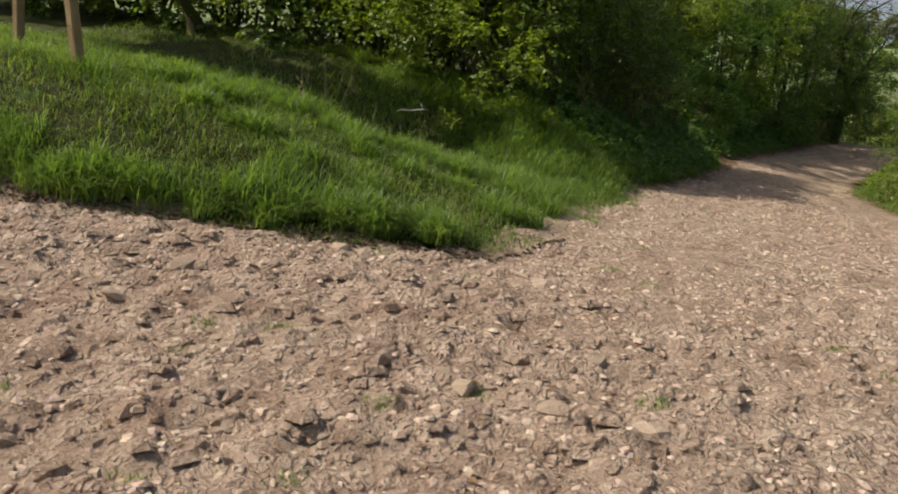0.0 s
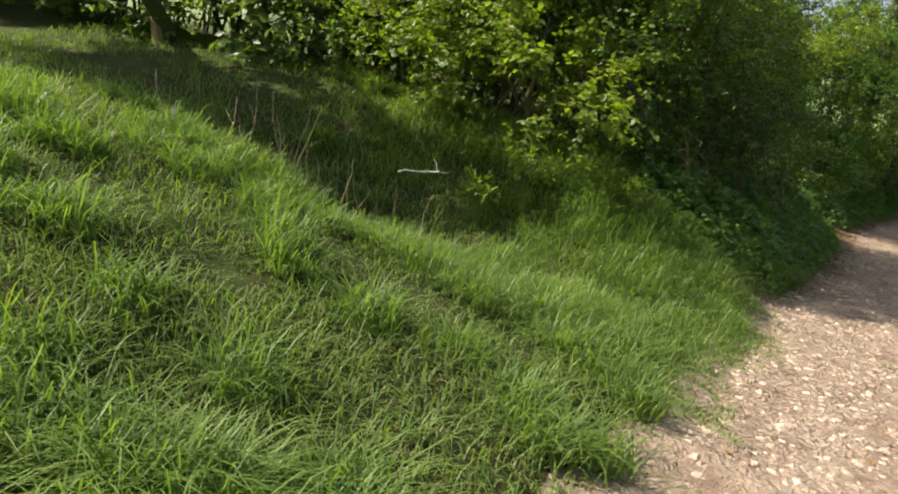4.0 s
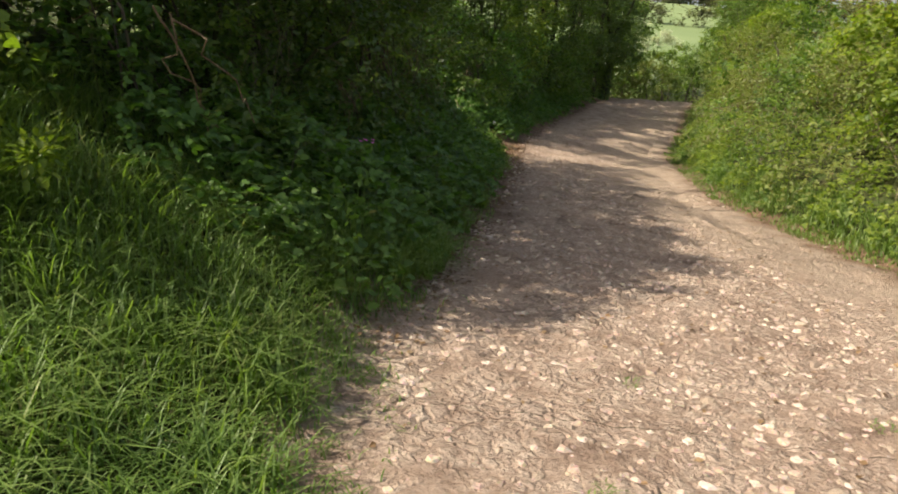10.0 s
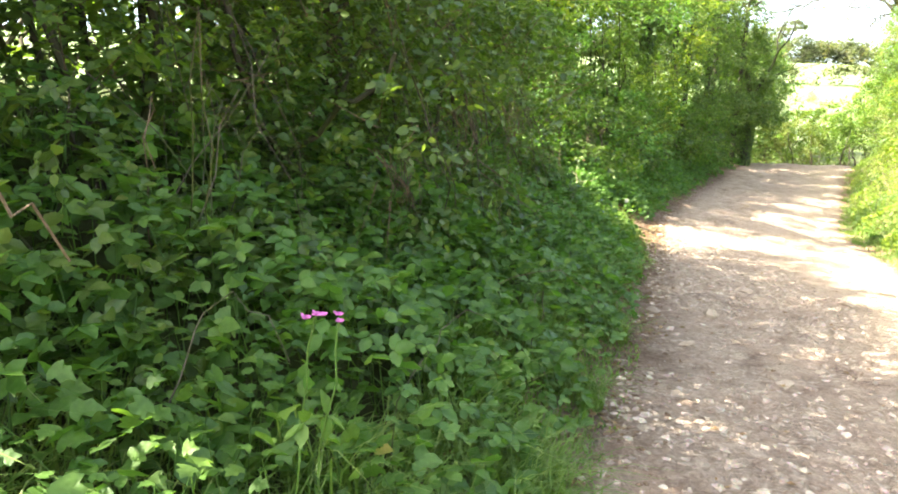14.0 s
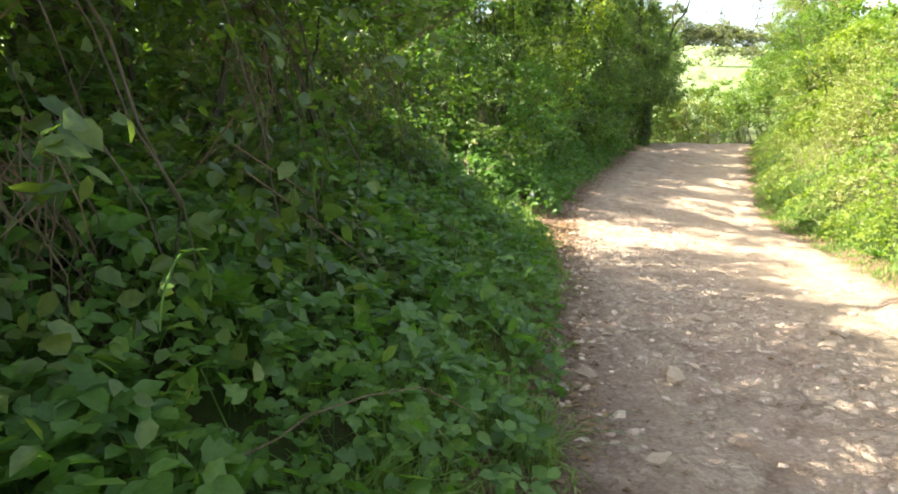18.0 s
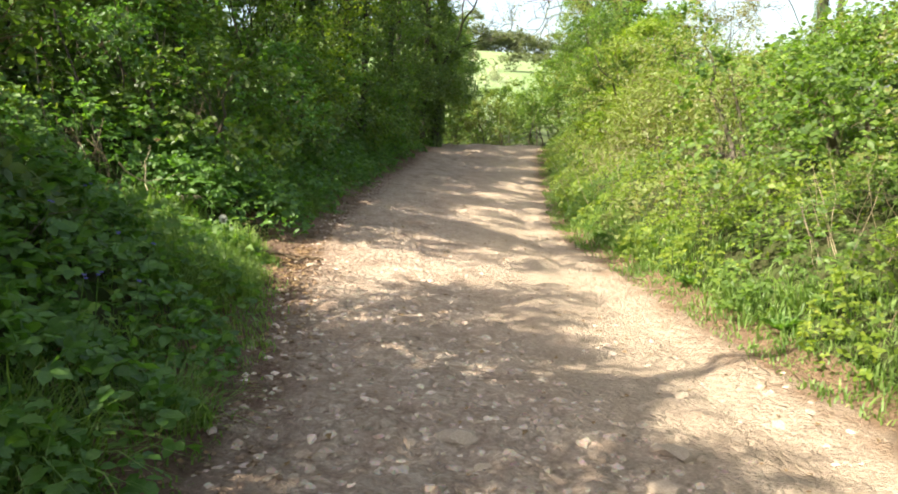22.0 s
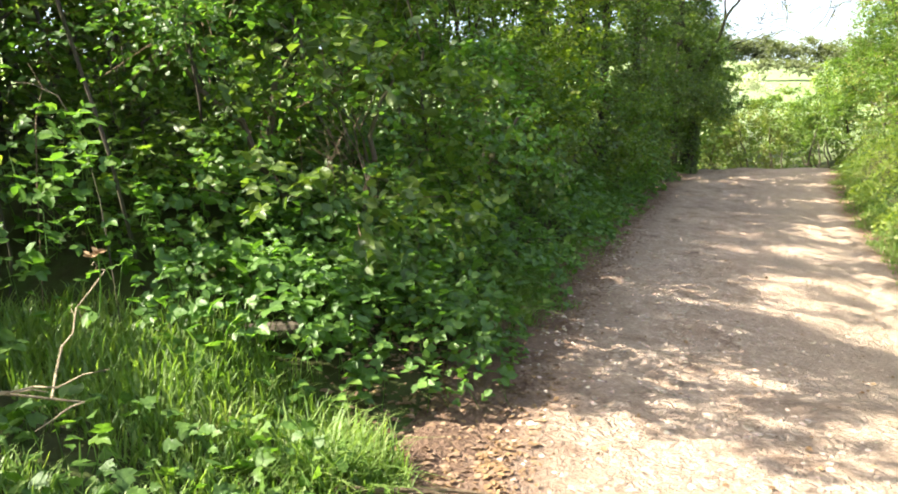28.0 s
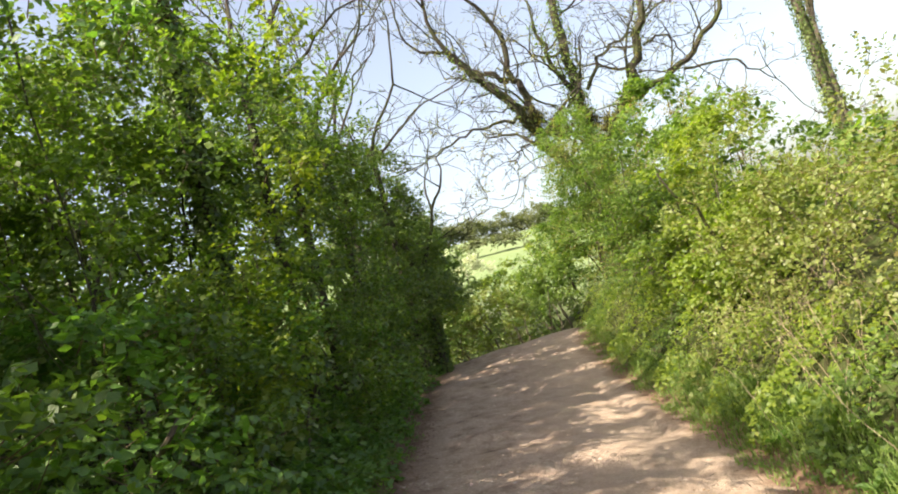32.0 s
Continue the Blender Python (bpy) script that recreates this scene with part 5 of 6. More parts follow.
for x, y, h, r, kind in ((-3.6, 8.3, 0.8, 0.95, FRESH), (-4.9, 8.8, 0.8, 1.0, FRESH), (-6.1, 9.0, 0.85, 1.1, FRESH), (-7.4, 9.0, 0.95, 1.2, HEDGE), (-6.8, 10.6, 1.0, 1.3, HEDGE), (-8.6, 10.6, 1.1, 1.4, HEDGE), (-5.4, 10.6, 0.9, 1.2, HEDGE), (-8.8, 9.0, 1.3, 1.4, FRESH), (-10.2, 8.8, 1.5, 1.5, HEDGE), (-11.8, 8.6, 1.6, 1.6, FRESH), (-13.0, 8.2, 1.7, 1.6, HEDGE), (-14.2, 7.6, 1.5, 1.6, HEDGE), (-16.5, 6.4, 1.6, 1.8, HEDGE)):
    z = float(land(x, y))
    bush("hedge_bush", [((x, y, z + h), (r, r * 0.8, h * 0.9)), ((x - 0.4, y + 0.9, z + h * 1.7), (r, r * 0.8, h)), ((x + 0.5, y - 0.3, z + 0.4), (r * 0.9, r * 0.7, 0.6)), ((x, y + 1.9, z + h * 2.3), (r * 1.1, r, h))],
         "sunlit bramble and hawthorn scrub behind the mound", kind, 14, 0.34, 18, 0.28, 6, 0.096 if x > -9 else 0.14, 5, "hedge bushes on the bank", face=NEAR, shape=LEAF5 if x > -6 else LEAF2, holes=False)
for k, (x, y) in enumerate(((-6.6, 11.8), (-8.6, 11.8), (-10.4, 12.2), (-12.2, 12.8), (-14.2, 13.6), (-16.4, 14.6), (-18.6, 15.4), (-11.6, 10.9), (-13.6, 10.4), (-16, 9.8))):
    z = float(land(x, y))
    bush("hedge_bush", [((x, y, z + 1.4), (1.5, 1.2, 1.5)), ((x - 0.6, y + 0.5, z + 2.9), (1.4, 1.1, 1.2)), ((x + 0.7, y + 0.3, z + 2.2), (1.3, 1.1, 1.3))], "tall hawthorn scrub closing the field edge behind the mound", (HEDGE, SHADE)[k % 2], 9, 0.5, 16, 0.4, 6, 0.15, 4, "hedge bushes on the bank", face=NEAR, holes=False)

# ---------------------------------------------------------------- the end of the lane and the far hillside
AHEAD = (-0.2, -0.9, 0.35)
bush("hawthorn_tree", [((6.9, 60.0, 4.2), (1.5, 1.1, 1.0)), ((8.0, 60.6, 3.6), (1.3, 1.1, 0.9)), ((6.2, 60.4, 3.0), (1.3, 1.0, 1.0)), ((7.6, 60, 2.2), (1.4, 1.0, 1.0))], "hawthorn covered in white may blossom", BLOSSOM, 11, 0.4, 26, 0.36, 7, 0.1, 3, "", "tree", AHEAD)
for x, y, z, r, kind, words in ((4.6, 47.0, 1.5, 0.9, "SCRUB", "low brown-green scrub at the end of the lane"), (5.7, 46.8, 1.5, 1.0, "SCRUB", "low brown-green scrub at the end of the lane"), (6.8, 46.4, 1.3, 0.9, "SHADE", "low dark bush where the lane bends away"),
                                (7.9, 46.0, 1.4, 1.0, "SHADE", "low dark bush where the lane bends away"), (6.6, 52.0, 2.2, 1.3, "HEDGE", "pale green scrub beyond the end of the lane"), (7.4, 50.4, 2.3, 1.3, "FRESH", "pale green scrub beyond the end of the lane"),
                                (8.3, 49.0, 2.2, 1.4, "HEDGE", "green bush where the lane bends away"), (9.6, 48.0, 3.0, 1.5, "HEDGE", "tall green hedge bush at the bend of the lane"), (11.4, 48.6, 4.0, 1.8, "HEDGE", "tall green hedge bush at the bend of the lane"),
                                (10.4, 52.5, 3.0, 1.8, "FRESH", "pale green scrub beyond the end of the lane")):
    g = float(land(x, y))
    bush("hedge_bush", [((x, y, z), (r, r * 0.8, r * 0.8)), ((x + 0.3, y - 0.2, (z + g) / 2), (r, r * 0.8, max(0.5, (z - g) * 0.6))), ((x - 0.4, y + 0.3, (z + g) / 2 + 0.2), (r, r * 0.8, max(0.5, (z - g) * 0.5)))], words, LEAF_OF[kind], 12, 0.36, 20, 0.33, 6, 0.105, 4, "bushes across the lane", face=AHEAD)
# far hedges and wood wear the leaf colour with haze painted in
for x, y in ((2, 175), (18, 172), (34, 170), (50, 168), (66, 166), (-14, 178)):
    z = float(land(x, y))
    bush("far_hedge", [((x, y, z + 1.0), (9, 1.6, 1.5))], "dark field hedge across the far hillside", HAZED_LEAF, 3, 1.3, 12, 1.4, 7, 0.6, 0, "far hedges", "hedge", AHEAD, twigs=False)
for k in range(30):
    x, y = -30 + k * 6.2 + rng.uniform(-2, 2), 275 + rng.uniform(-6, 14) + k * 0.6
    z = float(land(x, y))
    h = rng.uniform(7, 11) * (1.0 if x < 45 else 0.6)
    bush("far_tree", [((x, y, z + h * 0.6), (4.5, 4, h * 0.55)), ((x + 2, y, z + h * 0.3), (4.5, 3, h * 0.4))], "tree of the far wood, distance haze put into its grey-green leaf colour", HAZED_LEAF, 1.6, 1.9, 14, 1.8, 6, 0.85, 2, "far wood", "tree", AHEAD, twigs=False, thick=0.25)


# ---------------------------------------------------------------- small things beside the lane
def on_land(x, y, up=0.0):
    return np.array([x, y, float(land(x, y)) + up])


def fence_post(x, y, high, wide, lean):
    base = on_land(x, y, -0.1)
    ob = thing("fence_post", base, "weathered sawn softwood fence post on the grassy mound", "fence post", "fence posts")
    w, h = wide / 2, high
    rings = [(w, -0.0), (w, h - 0.03), (w * 0.9, h)]
    V, F = [], []
    for k, (r, z) in enumerate(rings):
        for cx, cy in ((-1, -0.7), (-0.7, -1), (0.7, -1), (1, -0.7), (1, 0.7), (0.7, 1), (-0.7, 1), (-1, 0.7)):
            V.append(base + (cx * r + lean * z, cy * r, z))
    for k in range(2):
        for i in range(8):
            a, b = k * 8 + i, k * 8 + (i + 1) % 8
            F += [(a, b, b + 8), (a, b + 8, a + 8)]
    F += [(16, 16 + i, 17 + i) for i in range(1, 7)]
    shaft = part("shaft", np.array(V), np.array(F), POST, ob)
    for z in (0.55, 0.95):
        part("staple", *tube([base + (lean * z - 0.03, -w - 0.012, z), base + (lean * z, -w - 0.02, z + 0.01), base + (lean * z + 0.03, -w - 0.012, z)], 0.003, 5), BARK, shaft, "rusty wire staple")
    return ob


fence_post(-5.27, 1.75, 1.5, 0.11, -0.12)
fence_post(-7.4, 2.6, 1.45, 0.11, 0.05)
fence_post(-9.3, 7.6, 1.6, 0.12, -0.2)


def stalk_tuft(name, x, y, n, high, mat, label, lean=0.25, r=0.004, spread_=0.25):
    base = on_land(x, y)
    ob = thing(name, base, label, "stalks", "dry stalks")
    for k in range(n):
        a = on_land(x + rng.normal(0, spread_), y + rng.normal(0, spread_), -0.03)
        h = high * rng.uniform(0.6, 1.15)
        pts = bent(a, a + (np.clip(rng.normal(0, lean), -0.5, 0.5) * h, np.clip(rng.normal(0, lean), -0.5, 0.5) * h, h), 6, 0.025)
        st = part("stalk", *tube(pts, np.linspace(r, r * 0.45, 6), 5), mat, ob)
        if rng.random() < 0.6:
            q = pts[3]
            part("side_twig", *tube(bent(q, q + (rng.normal(0, 0.12), rng.normal(0, 0.12), rng.uniform(0.05, 0.2)), 4, 0.01), (r * 0.5, r * 0.45, r * 0.4, r * 0.3), 4), mat, st)
    return ob


stalk_tuft("dead_weed", -4.2, 4.7, 16, 0.75, DRY, "dead brown dock stalks on the shaded mound", 0.2, 0.005, 0.35)
stalk_tuft("dead_weed", -3.5, 5.2, 9, 0.6, DRY, "dead brown dock stalks on the shaded mound", 0.25, 0.004, 0.25)
for x, y in ((7.0, 12.5), (6.2, 14.5), (5.6, 19.0), (5.6, 22.5), (5.9, 25.5), (6.2, 27.5), (6.5, 28.6), (6.9, 29.6), (7.0, 30.6), (6.9, 26.4)):
    stalk_tuft("dead_weed", x - 0.9, y, 14, 0.95, DRY, "pale dead stalks in the sunny hedge bank", 0.35, 0.004, 0.4)
for y in (10.4, 12.6, 14.9, 16.9):
    stalk_tuft("dead_cane", float(along(y, LEFT)) - 1.75, y, 12, 1.0, TWIG if y > 16 else BARK, "tangle of dry brown bramble canes in the hedge bottom", 0.6, 0.004, 0.35)


def forked_twig(place, way, length, radius, mat, label):
    place = np.asarray(place, float)
    ob = thing("fallen_twig", place, label, "twig", "loose twigs")
    out = []
    w = unit(np.array(way, float))
    pts = bent(place, place + w * length, 7, length * 0.03)
    stick = part("stick", *tube(pts, np.linspace(radius, radius * 0.5, 7), 6), mat, ob)
    for i in (3, 4, 6):
        q = pts[i]
        e = q + (w * 0.4 + rng.normal(0, 0.6, 3) * (1, 1, 0.6)) * length * 0.35
        part("side_twig", *tube(bent(q, e, 5, length * 0.02), np.linspace(radius * 0.55, radius * 0.25, 5), 5), mat, stick)
    return ob


forked_twig((-3.75, 5.9, 1.22), (0.9, 0.2, 0.1), 0.4, 0.008, FLUFF, "bleached forked twig caught in the grass")
forked_twig((-1.42, 18.87, 1.27), (0.1, 0.62, -0.28), 0.68, 0.006, DRY, "pale dry bramble cane arching out of the bank")
forked_twig((-1.40, 19.45, 1.02), (-0.05, 0.4, 0.34), 0.5, 0.004, DRY, "pale dry bramble cane arching out of the bank")
forked_twig((-1.48, 18.6, 0.95), (0.1, 0.3, 0.3), 0.45, 0.004, TWIG, "thin bare twig leaning out of the bank")
forked_twig((-1.35, 22.2, 0.75), (0.4, 0.8, 0.1), 0.6, 0.005, DRY, "thin bare twig leaning out of the bank")


def vine(start, end, sag, radius, mat, label):
    ob = thing("hanging_vine", np.asarray(end, float), label, "vine", "hanging vines")
    for k in range(3):
        pts = bent(np.asarray(start) + rng.normal(0, 0.08, 3), np.asarray(end) + rng.normal(0, 0.12, 3), 10, 0.05)
        pts[:, 0] += np.sin(np.linspace(0, math.pi, 10)) * sag * rng.uniform(0.3, 1.0)
        part("vine_stem", *tube(pts, np.linspace(radius, radius * 0.6, 10) * rng.uniform(0.5, 1.1), 6), mat, ob)
    return ob


for y, d, top, r in ((9.3, 2.2, 2.9, 0.02), (10.9, 1.8, 2.9, 0.008), (12.3, 1.3, 2.6, 0.012), (13.2, 1.2, 2.5, 0.01), (14.4, 1.6, 2.8, 0.014), (16.0, 1.5, 2.6, 0.012), (17.5, 1.6, 2.5, 0.012), (22.9, 1.4, 2.4, 0.014), (24.4, 1.5, 2.6, 0.012), (26.4, 1.6, 3.2, 0.016)):
    x = float(along(y, LEFT)) - d
    b = on_land(x + 0.35, y + 0.3)
    vine((x - 0.1, y - 0.2, float(lane_z(along(y, LEFT), y)) + top), b, 0.22, r * 0.6, BARK, "woody brown vine hanging over the bank")
for y, dx in ((10.4, 1.9), (11.2, 2.1), (9.6, 2.2)):
    x = float(along(y, RIGHT)) + dx
    for k in range(2):
        vine((x + 0.8 + rng.normal(0, 0.3), y + rng.normal(0, 0.4), 4.2), on_land(x + rng.normal(0, 0.3), y + rng.normal(0, 0.3)), -0.3, 0.007, BARK, "brown old ivy stems hanging from the hedge")


def cane_tangle(place, n, size, label):
    """Loose loops of dead bramble stems hanging on the bank."""
    p = np.asarray(place, float)
    ob = thing("cane_tangle", p - (0, 0, size * 0.6), label, "bramble canes", "dead canes")
    for k in range(n * 2):
        a = p + rng.normal(0, 0.5, 3) * (size * 0.4, size, size * 0.4) + (0, 0, size * 0.7)
        b = p + rng.normal(0, 0.6, 3) * (size * 0.4, size, size * 0.5) - (0, 0, size * 0.7)
        pts = bent(a, b, 9, 0.01)
        pts[:, 1] += np.sin(np.linspace(0, math.pi, 9)) * rng.normal(0, size * 0.4)
        pts[:, 0] += np.sin(np.linspace(0, math.pi, 9)) * rng.uniform(0, size * 0.35)
        part("cane", *tube(pts, np.linspace(0.0028, 0.0014, 9) * rng.uniform(0.6, 1.4), 4), BARK if rng.random() < 0.3 else TWIG, ob)
    return ob


for x, y, z, n, q in ((-1.72, 12.2, 1.36, 14, 0.32), (-1.72, 13.6, 1.72, 12, 0.34), (-1.6, 15.2, 1.85, 10, 0.34), (-1.75, 18.9, 1.2, 12, 0.4), (-1.6, 22.6, 1.6, 8, 0.35)):
    cane_tangle((x, y, z), n, q, "tangle of dry brown bramble canes looped over the bank")
for x, y in ((5.3, 10.3), (5.6, 10.0)):
    vine((x + 0.55, y + 0.3, 2.9), on_land(x - 0.05, y), -0.2, 0.006, BARK, "brown old ivy stems hanging from the hedge")
vine((-1.78, 8.6, 1.95), (-1.62, 9.05, 1.32), 0.06, 0.008, TWIG, "woody brown vine hanging over the bank")


def tendril(place, radius, turns, label):
    """A green arching shoot that curls back on itself."""
    p = np.asarray(place, float)
    u = np.linspace(0, turns * 2 * math.pi, 22)
    pts = np.stack([p[0] + 0.25 * radius * np.sin(u * 0.7), p[1] + radius * np.cos(u) * (1 - u / 30), p[2] + radius * np.sin(u) * (1 - u / 30)], 1)
    ob = thing("bryony_tendril", p - (0, 0, radius), label, "climbing shoot", "climbing shoots")
    part("shoot", *tube(pts, np.linspace(0.004, 0.0018, 22), 5), NETTLE, ob)
    k = np.arange(2, 21, 3)
    d = rand_dir(len(k), 0.5)
    part("foliage", *leaves(pts[k], d, np.tile(UP, (len(k), 1)) + 0.2, np.full(len(k), 0.03), LEAF4), NETTLE, ob, kind="stuff")
    return ob


tendril((-1.12, 12.6, 1.38), 0.13, 0.8, "pale green climbing shoot curled into a ring")
tendril((-1.08, 12.66, 1.40), 0.11, 0.7, "pale green climbing shoot curled into a ring")
tendril((-0.66, 13.25, 0.62), 0.06, 0.6, "pale green climbing shoot hooked at its tip")
tendril((-0.8, 14.1, 0.95), 0.10, 0.5, "pale green climbing shoot arching over nettles")
tendril((-1.0, 11.6, 1.25), 0.12, 0.5, "pale green climbing shoot arching over nettles")


def flower(name, place, stem, petals, mat, size, label, category, group, heads=1):
    p = np.asarray(place, float)
    base = np.array([p[0] - 0.06, p[1] - 0.02, p[2] - stem])
    ob = thing(name, base, label, category, group)
    st = part("stem", *tube(bent(base, p, 6, 0.008), 0.0025, 5), NETTLE, ob)
    for h in range(heads):
        c = p + (rng.normal(0, size * 0.9, 3) if h else 0)
        a = np.arange(petals) * 2 * math.pi / petals + rng.random()
        w = np.stack([np.cos(a) * 0.6 + 0.35, np.sin(a), 0.35 + 0 * a], 1)
        part("flower_head", *leaves(np.tile(c, (petals, 1)), w, np.tile((0.8, -0.4, 0.8), (petals, 1)), np.full(petals, size), LEAF4, 0.85), mat, st)
    k = rng.integers(3, 6)
    w = rand_dir(k)
    part("foliage", *leaves(np.tile(base + (p - base) * 0.4, (k, 1)), w, np.tile(UP, (k, 1)) + 0.1, np.full(k, 0.06), LEAF4, 0.7), NETTLE, ob, kind="stuff")
    return ob


flower("red_campion", (-0.84, 9.23, 1.25), 0.4, 5, PINK, 0.016, "pink campion flowers on a thin stem over brambles", "flower", "campion flowers", 3)
flower("red_campion", (-0.80, 9.26, 1.23), 0.35, 5, PINK, 0.015, "pink campion flowers on a thin stem over brambles", "flower", "campion flowers", 2)
for x, y, z in ((-0.81, 16.32, 0.85), (-0.83, 16.22, 0.87), (-0.71, 16.51, 0.78), (-1.17, 16.83, 1.13), (-1.22, 17.44, 1.16), (-0.81, 17.14, 0.86), (-0.9, 16.9, 0.95)):
    flower("bluebell", (x + 0.05, y, z + 0.03), 0.3, 6, BLUE, 0.014, "violet-blue bluebell drooping among bramble leaves", "flower", "bluebells", 2)
for x, y, z in ((4.62, 9.2, 0.72), (4.75, 9.3, 0.8), (4.9, 9.0, 0.85), (4.7, 9.5, 0.95)):
    flower("charlock", (x, y, z), 0.5, 4, YELLOW, 0.03, "yellow charlock flowers on the sunny bank", "flower", "yellow flowers", 6)
flower("dead_leaf_spray", (-1.33, 19.64, 1.42), 0.3, 5, DEAD, 0.028, "orange-yellow dying leaves on a bramble shoot", "leaf spray", "", 2)

# dandelion clock
p = np.array((-0.64, 18.46, 0.86))
ob = thing("dandelion", on_land(-0.7, 18.46), "dandelion clock, a grey ball of seed on its stem", "flower")
st = part("stem", *tube(bent(on_land(-0.7, 18.46), p, 6, 0.01), 0.003, 5), NETTLE, ob)
d = rand_dir(150)
part("seed_head", *joined([rods(np.tile(p, (150, 1)), p + d * 0.024, 0.0006, 0.0004), leaves(p + d * 0.024, d, rand_dir(150), np.full(150, 0.008), LEAF2)]), FLUFF, st, "pale seed fluff")

# cow parsley, docks and ferns standing out of the grass
def umbel(x, y, high, label="pale green cow parsley plant at the edge of the scrub"):
    base = on_land(x, y)
    ob = thing("cow_parsley", base, label, "plant", "cow parsley")
    for k in range(7):
        tip = base + (rng.normal(0, 0.16), rng.normal(0, 0.16), high * rng.uniform(0.6, 1.1))
        st = part("stem", *tube(bent(base, tip, 5, 0.015), np.linspace(0.005, 0.002, 5), 5), NETTLE, ob)
        n = 36
        w = rand_dir(n, 0.1)
        part("leaf_spray", *leaves(tip + w * rng.uniform(0.0, 0.11, (n, 1)), w, np.tile(UP, (n, 1)) + rng.normal(0, 0.3, (n, 3)), rng.uniform(0.03, 0.07, n), LEAF4, 0.7), FRESH, st, kind="stuff")
    return ob


for x, y, h in ((-3.3, 6.8, 0.5), (-3.05, 7.2, 0.5), (-2.7, 7.5, 0.45), (-3.7, 7.3, 0.55), (-2.2, 7.9, 0.4), (5.3, 12.0, 0.5), (3.75, 16.6, 0.4), (4.0, 21.4, 0.45), (4.3, 24.6, 0.4)):
    umbel(x, y, h)


def dock(x, y, n, size, label, mat=NETTLE):
    base = on_land(x, y)
    ob = thing("dock_plant", base, label, "plant", "docks")
    a = rng.uniform(0, 6.28, n)
    w = np.stack([np.cos(a), np.sin(a), rng.uniform(0.4, 1.2, n)], 1)
    for k in range(n):
        part("leaf", *leaves(base[None] + unit(w[k:k + 1]) * 0.03, w[k:k + 1], np.array([[0, 0, 1.0]]), np.array([size * rng.uniform(0.7, 1.2)]), LEAF8, 0.75), mat, ob)
    return ob


for y, dx in ((9.0, 0.35), (9.6, 0.75), (10.9, 0.25), (12.0, 0.3), (13.6, 0.18), (15.3, 0.2), (17.9, 0.3), (18.7, 0.55), (22.6, 0.2), (23.9, 0.25)):
    dock(float(along(y, LEFT)) - dx, y, 9, 0.14, "broad-leaved green dock at the foot of the bank")
for y in (16.2, 18.4, 20.2, 22.6, 23.8, 24.8, 26.0, 28.0):
    dock(float(along(y, RIGHT)) + 0.25, y, 12, 0.15, "broad-leaved green dock by the sunny lane edge")

# root at the lane edge, fallen log, leaf litter
base = on_land(-0.4, 20.6)
ob = thing("tree_root", base, "bare forked tree root at the lane edge", "root")
for a, b in (((-0.85, 20.2, 0.40), (-0.3, 20.55, 0.22)), ((-0.6, 20.35, 0.31), (-0.1, 20.5, 0.19))):
    part("root_arm", *tube(bent(a, b, 8, 0.02), np.linspace(0.016, 0.008, 8), 7), TWIG, ob)
base = on_land(-1.7, 21.2, 0.05)
ob = thing("fallen_log", base, "short fallen mossy log lying in the bank", "log")
part("log_body", *tube(bent(base + (-0.35, -0.1, 0.05), base + (0.3, 0.15, 0.0), 7, 0.015), np.linspace(0.06, 0.045, 7), 9), BARK, ob)
part("branch_stub", *tube(bent(base, base + (0.08, -0.1, 0.16), 4, 0.01), np.linspace(0.025, 0.015, 4), 6), BARK, ob)


def litter(name, x0, x1, y0, y1, n, mask, label):
    x, y = rng.uniform(x0, x1, n), rng.uniform(y0, y1, n)
    k = mask(x, y)
    x, y = x[k], y[k]
    z = np.where(road_edge(x, y) > 0, road_z(x, y), land(x, y)) + 0.012
    p = np.stack([x, y, z], 1)
    w = rand_dir(len(p)) * (1, 1, 0.15)
    V, F = leaves(p, w, np.tile(UP, (len(p), 1)) + rng.normal(0, 0.35, (len(p), 3)), rng.uniform(0.02, 0.05, len(p)), LEAF2)
    return tagged(new(name, mesh(name, V, F, DEAD)), label, "leaf litter", kind="stuff")


litter("leaf_litter", -1.8, 0.4, 8.5, 30, 9000, lambda x, y: np.abs(x - along(y, LEFT) + 0.25) < 0.45 + 0.25 * wave(x, y, 1.0, 4), "dry brown leaf litter along the foot of the bank")
litter("lane_litter", -3, 4, -2, 28, 2200, lambda x, y: road_edge(x, y) > 0.05, "scattered dry leaf and twig scraps on the track")
litter("bank_litter", -1.5, -0.05, 19.3, 22.6, 3200, lambda x, y: np.abs(x - along(y, LEFT) + 0.05 + 0.5 * fade(20.6, 22.4, y)) < 0.22 + 0.2 * wave(x, y, 0.5, 14, 2), "bare brown litter patch on the bank")

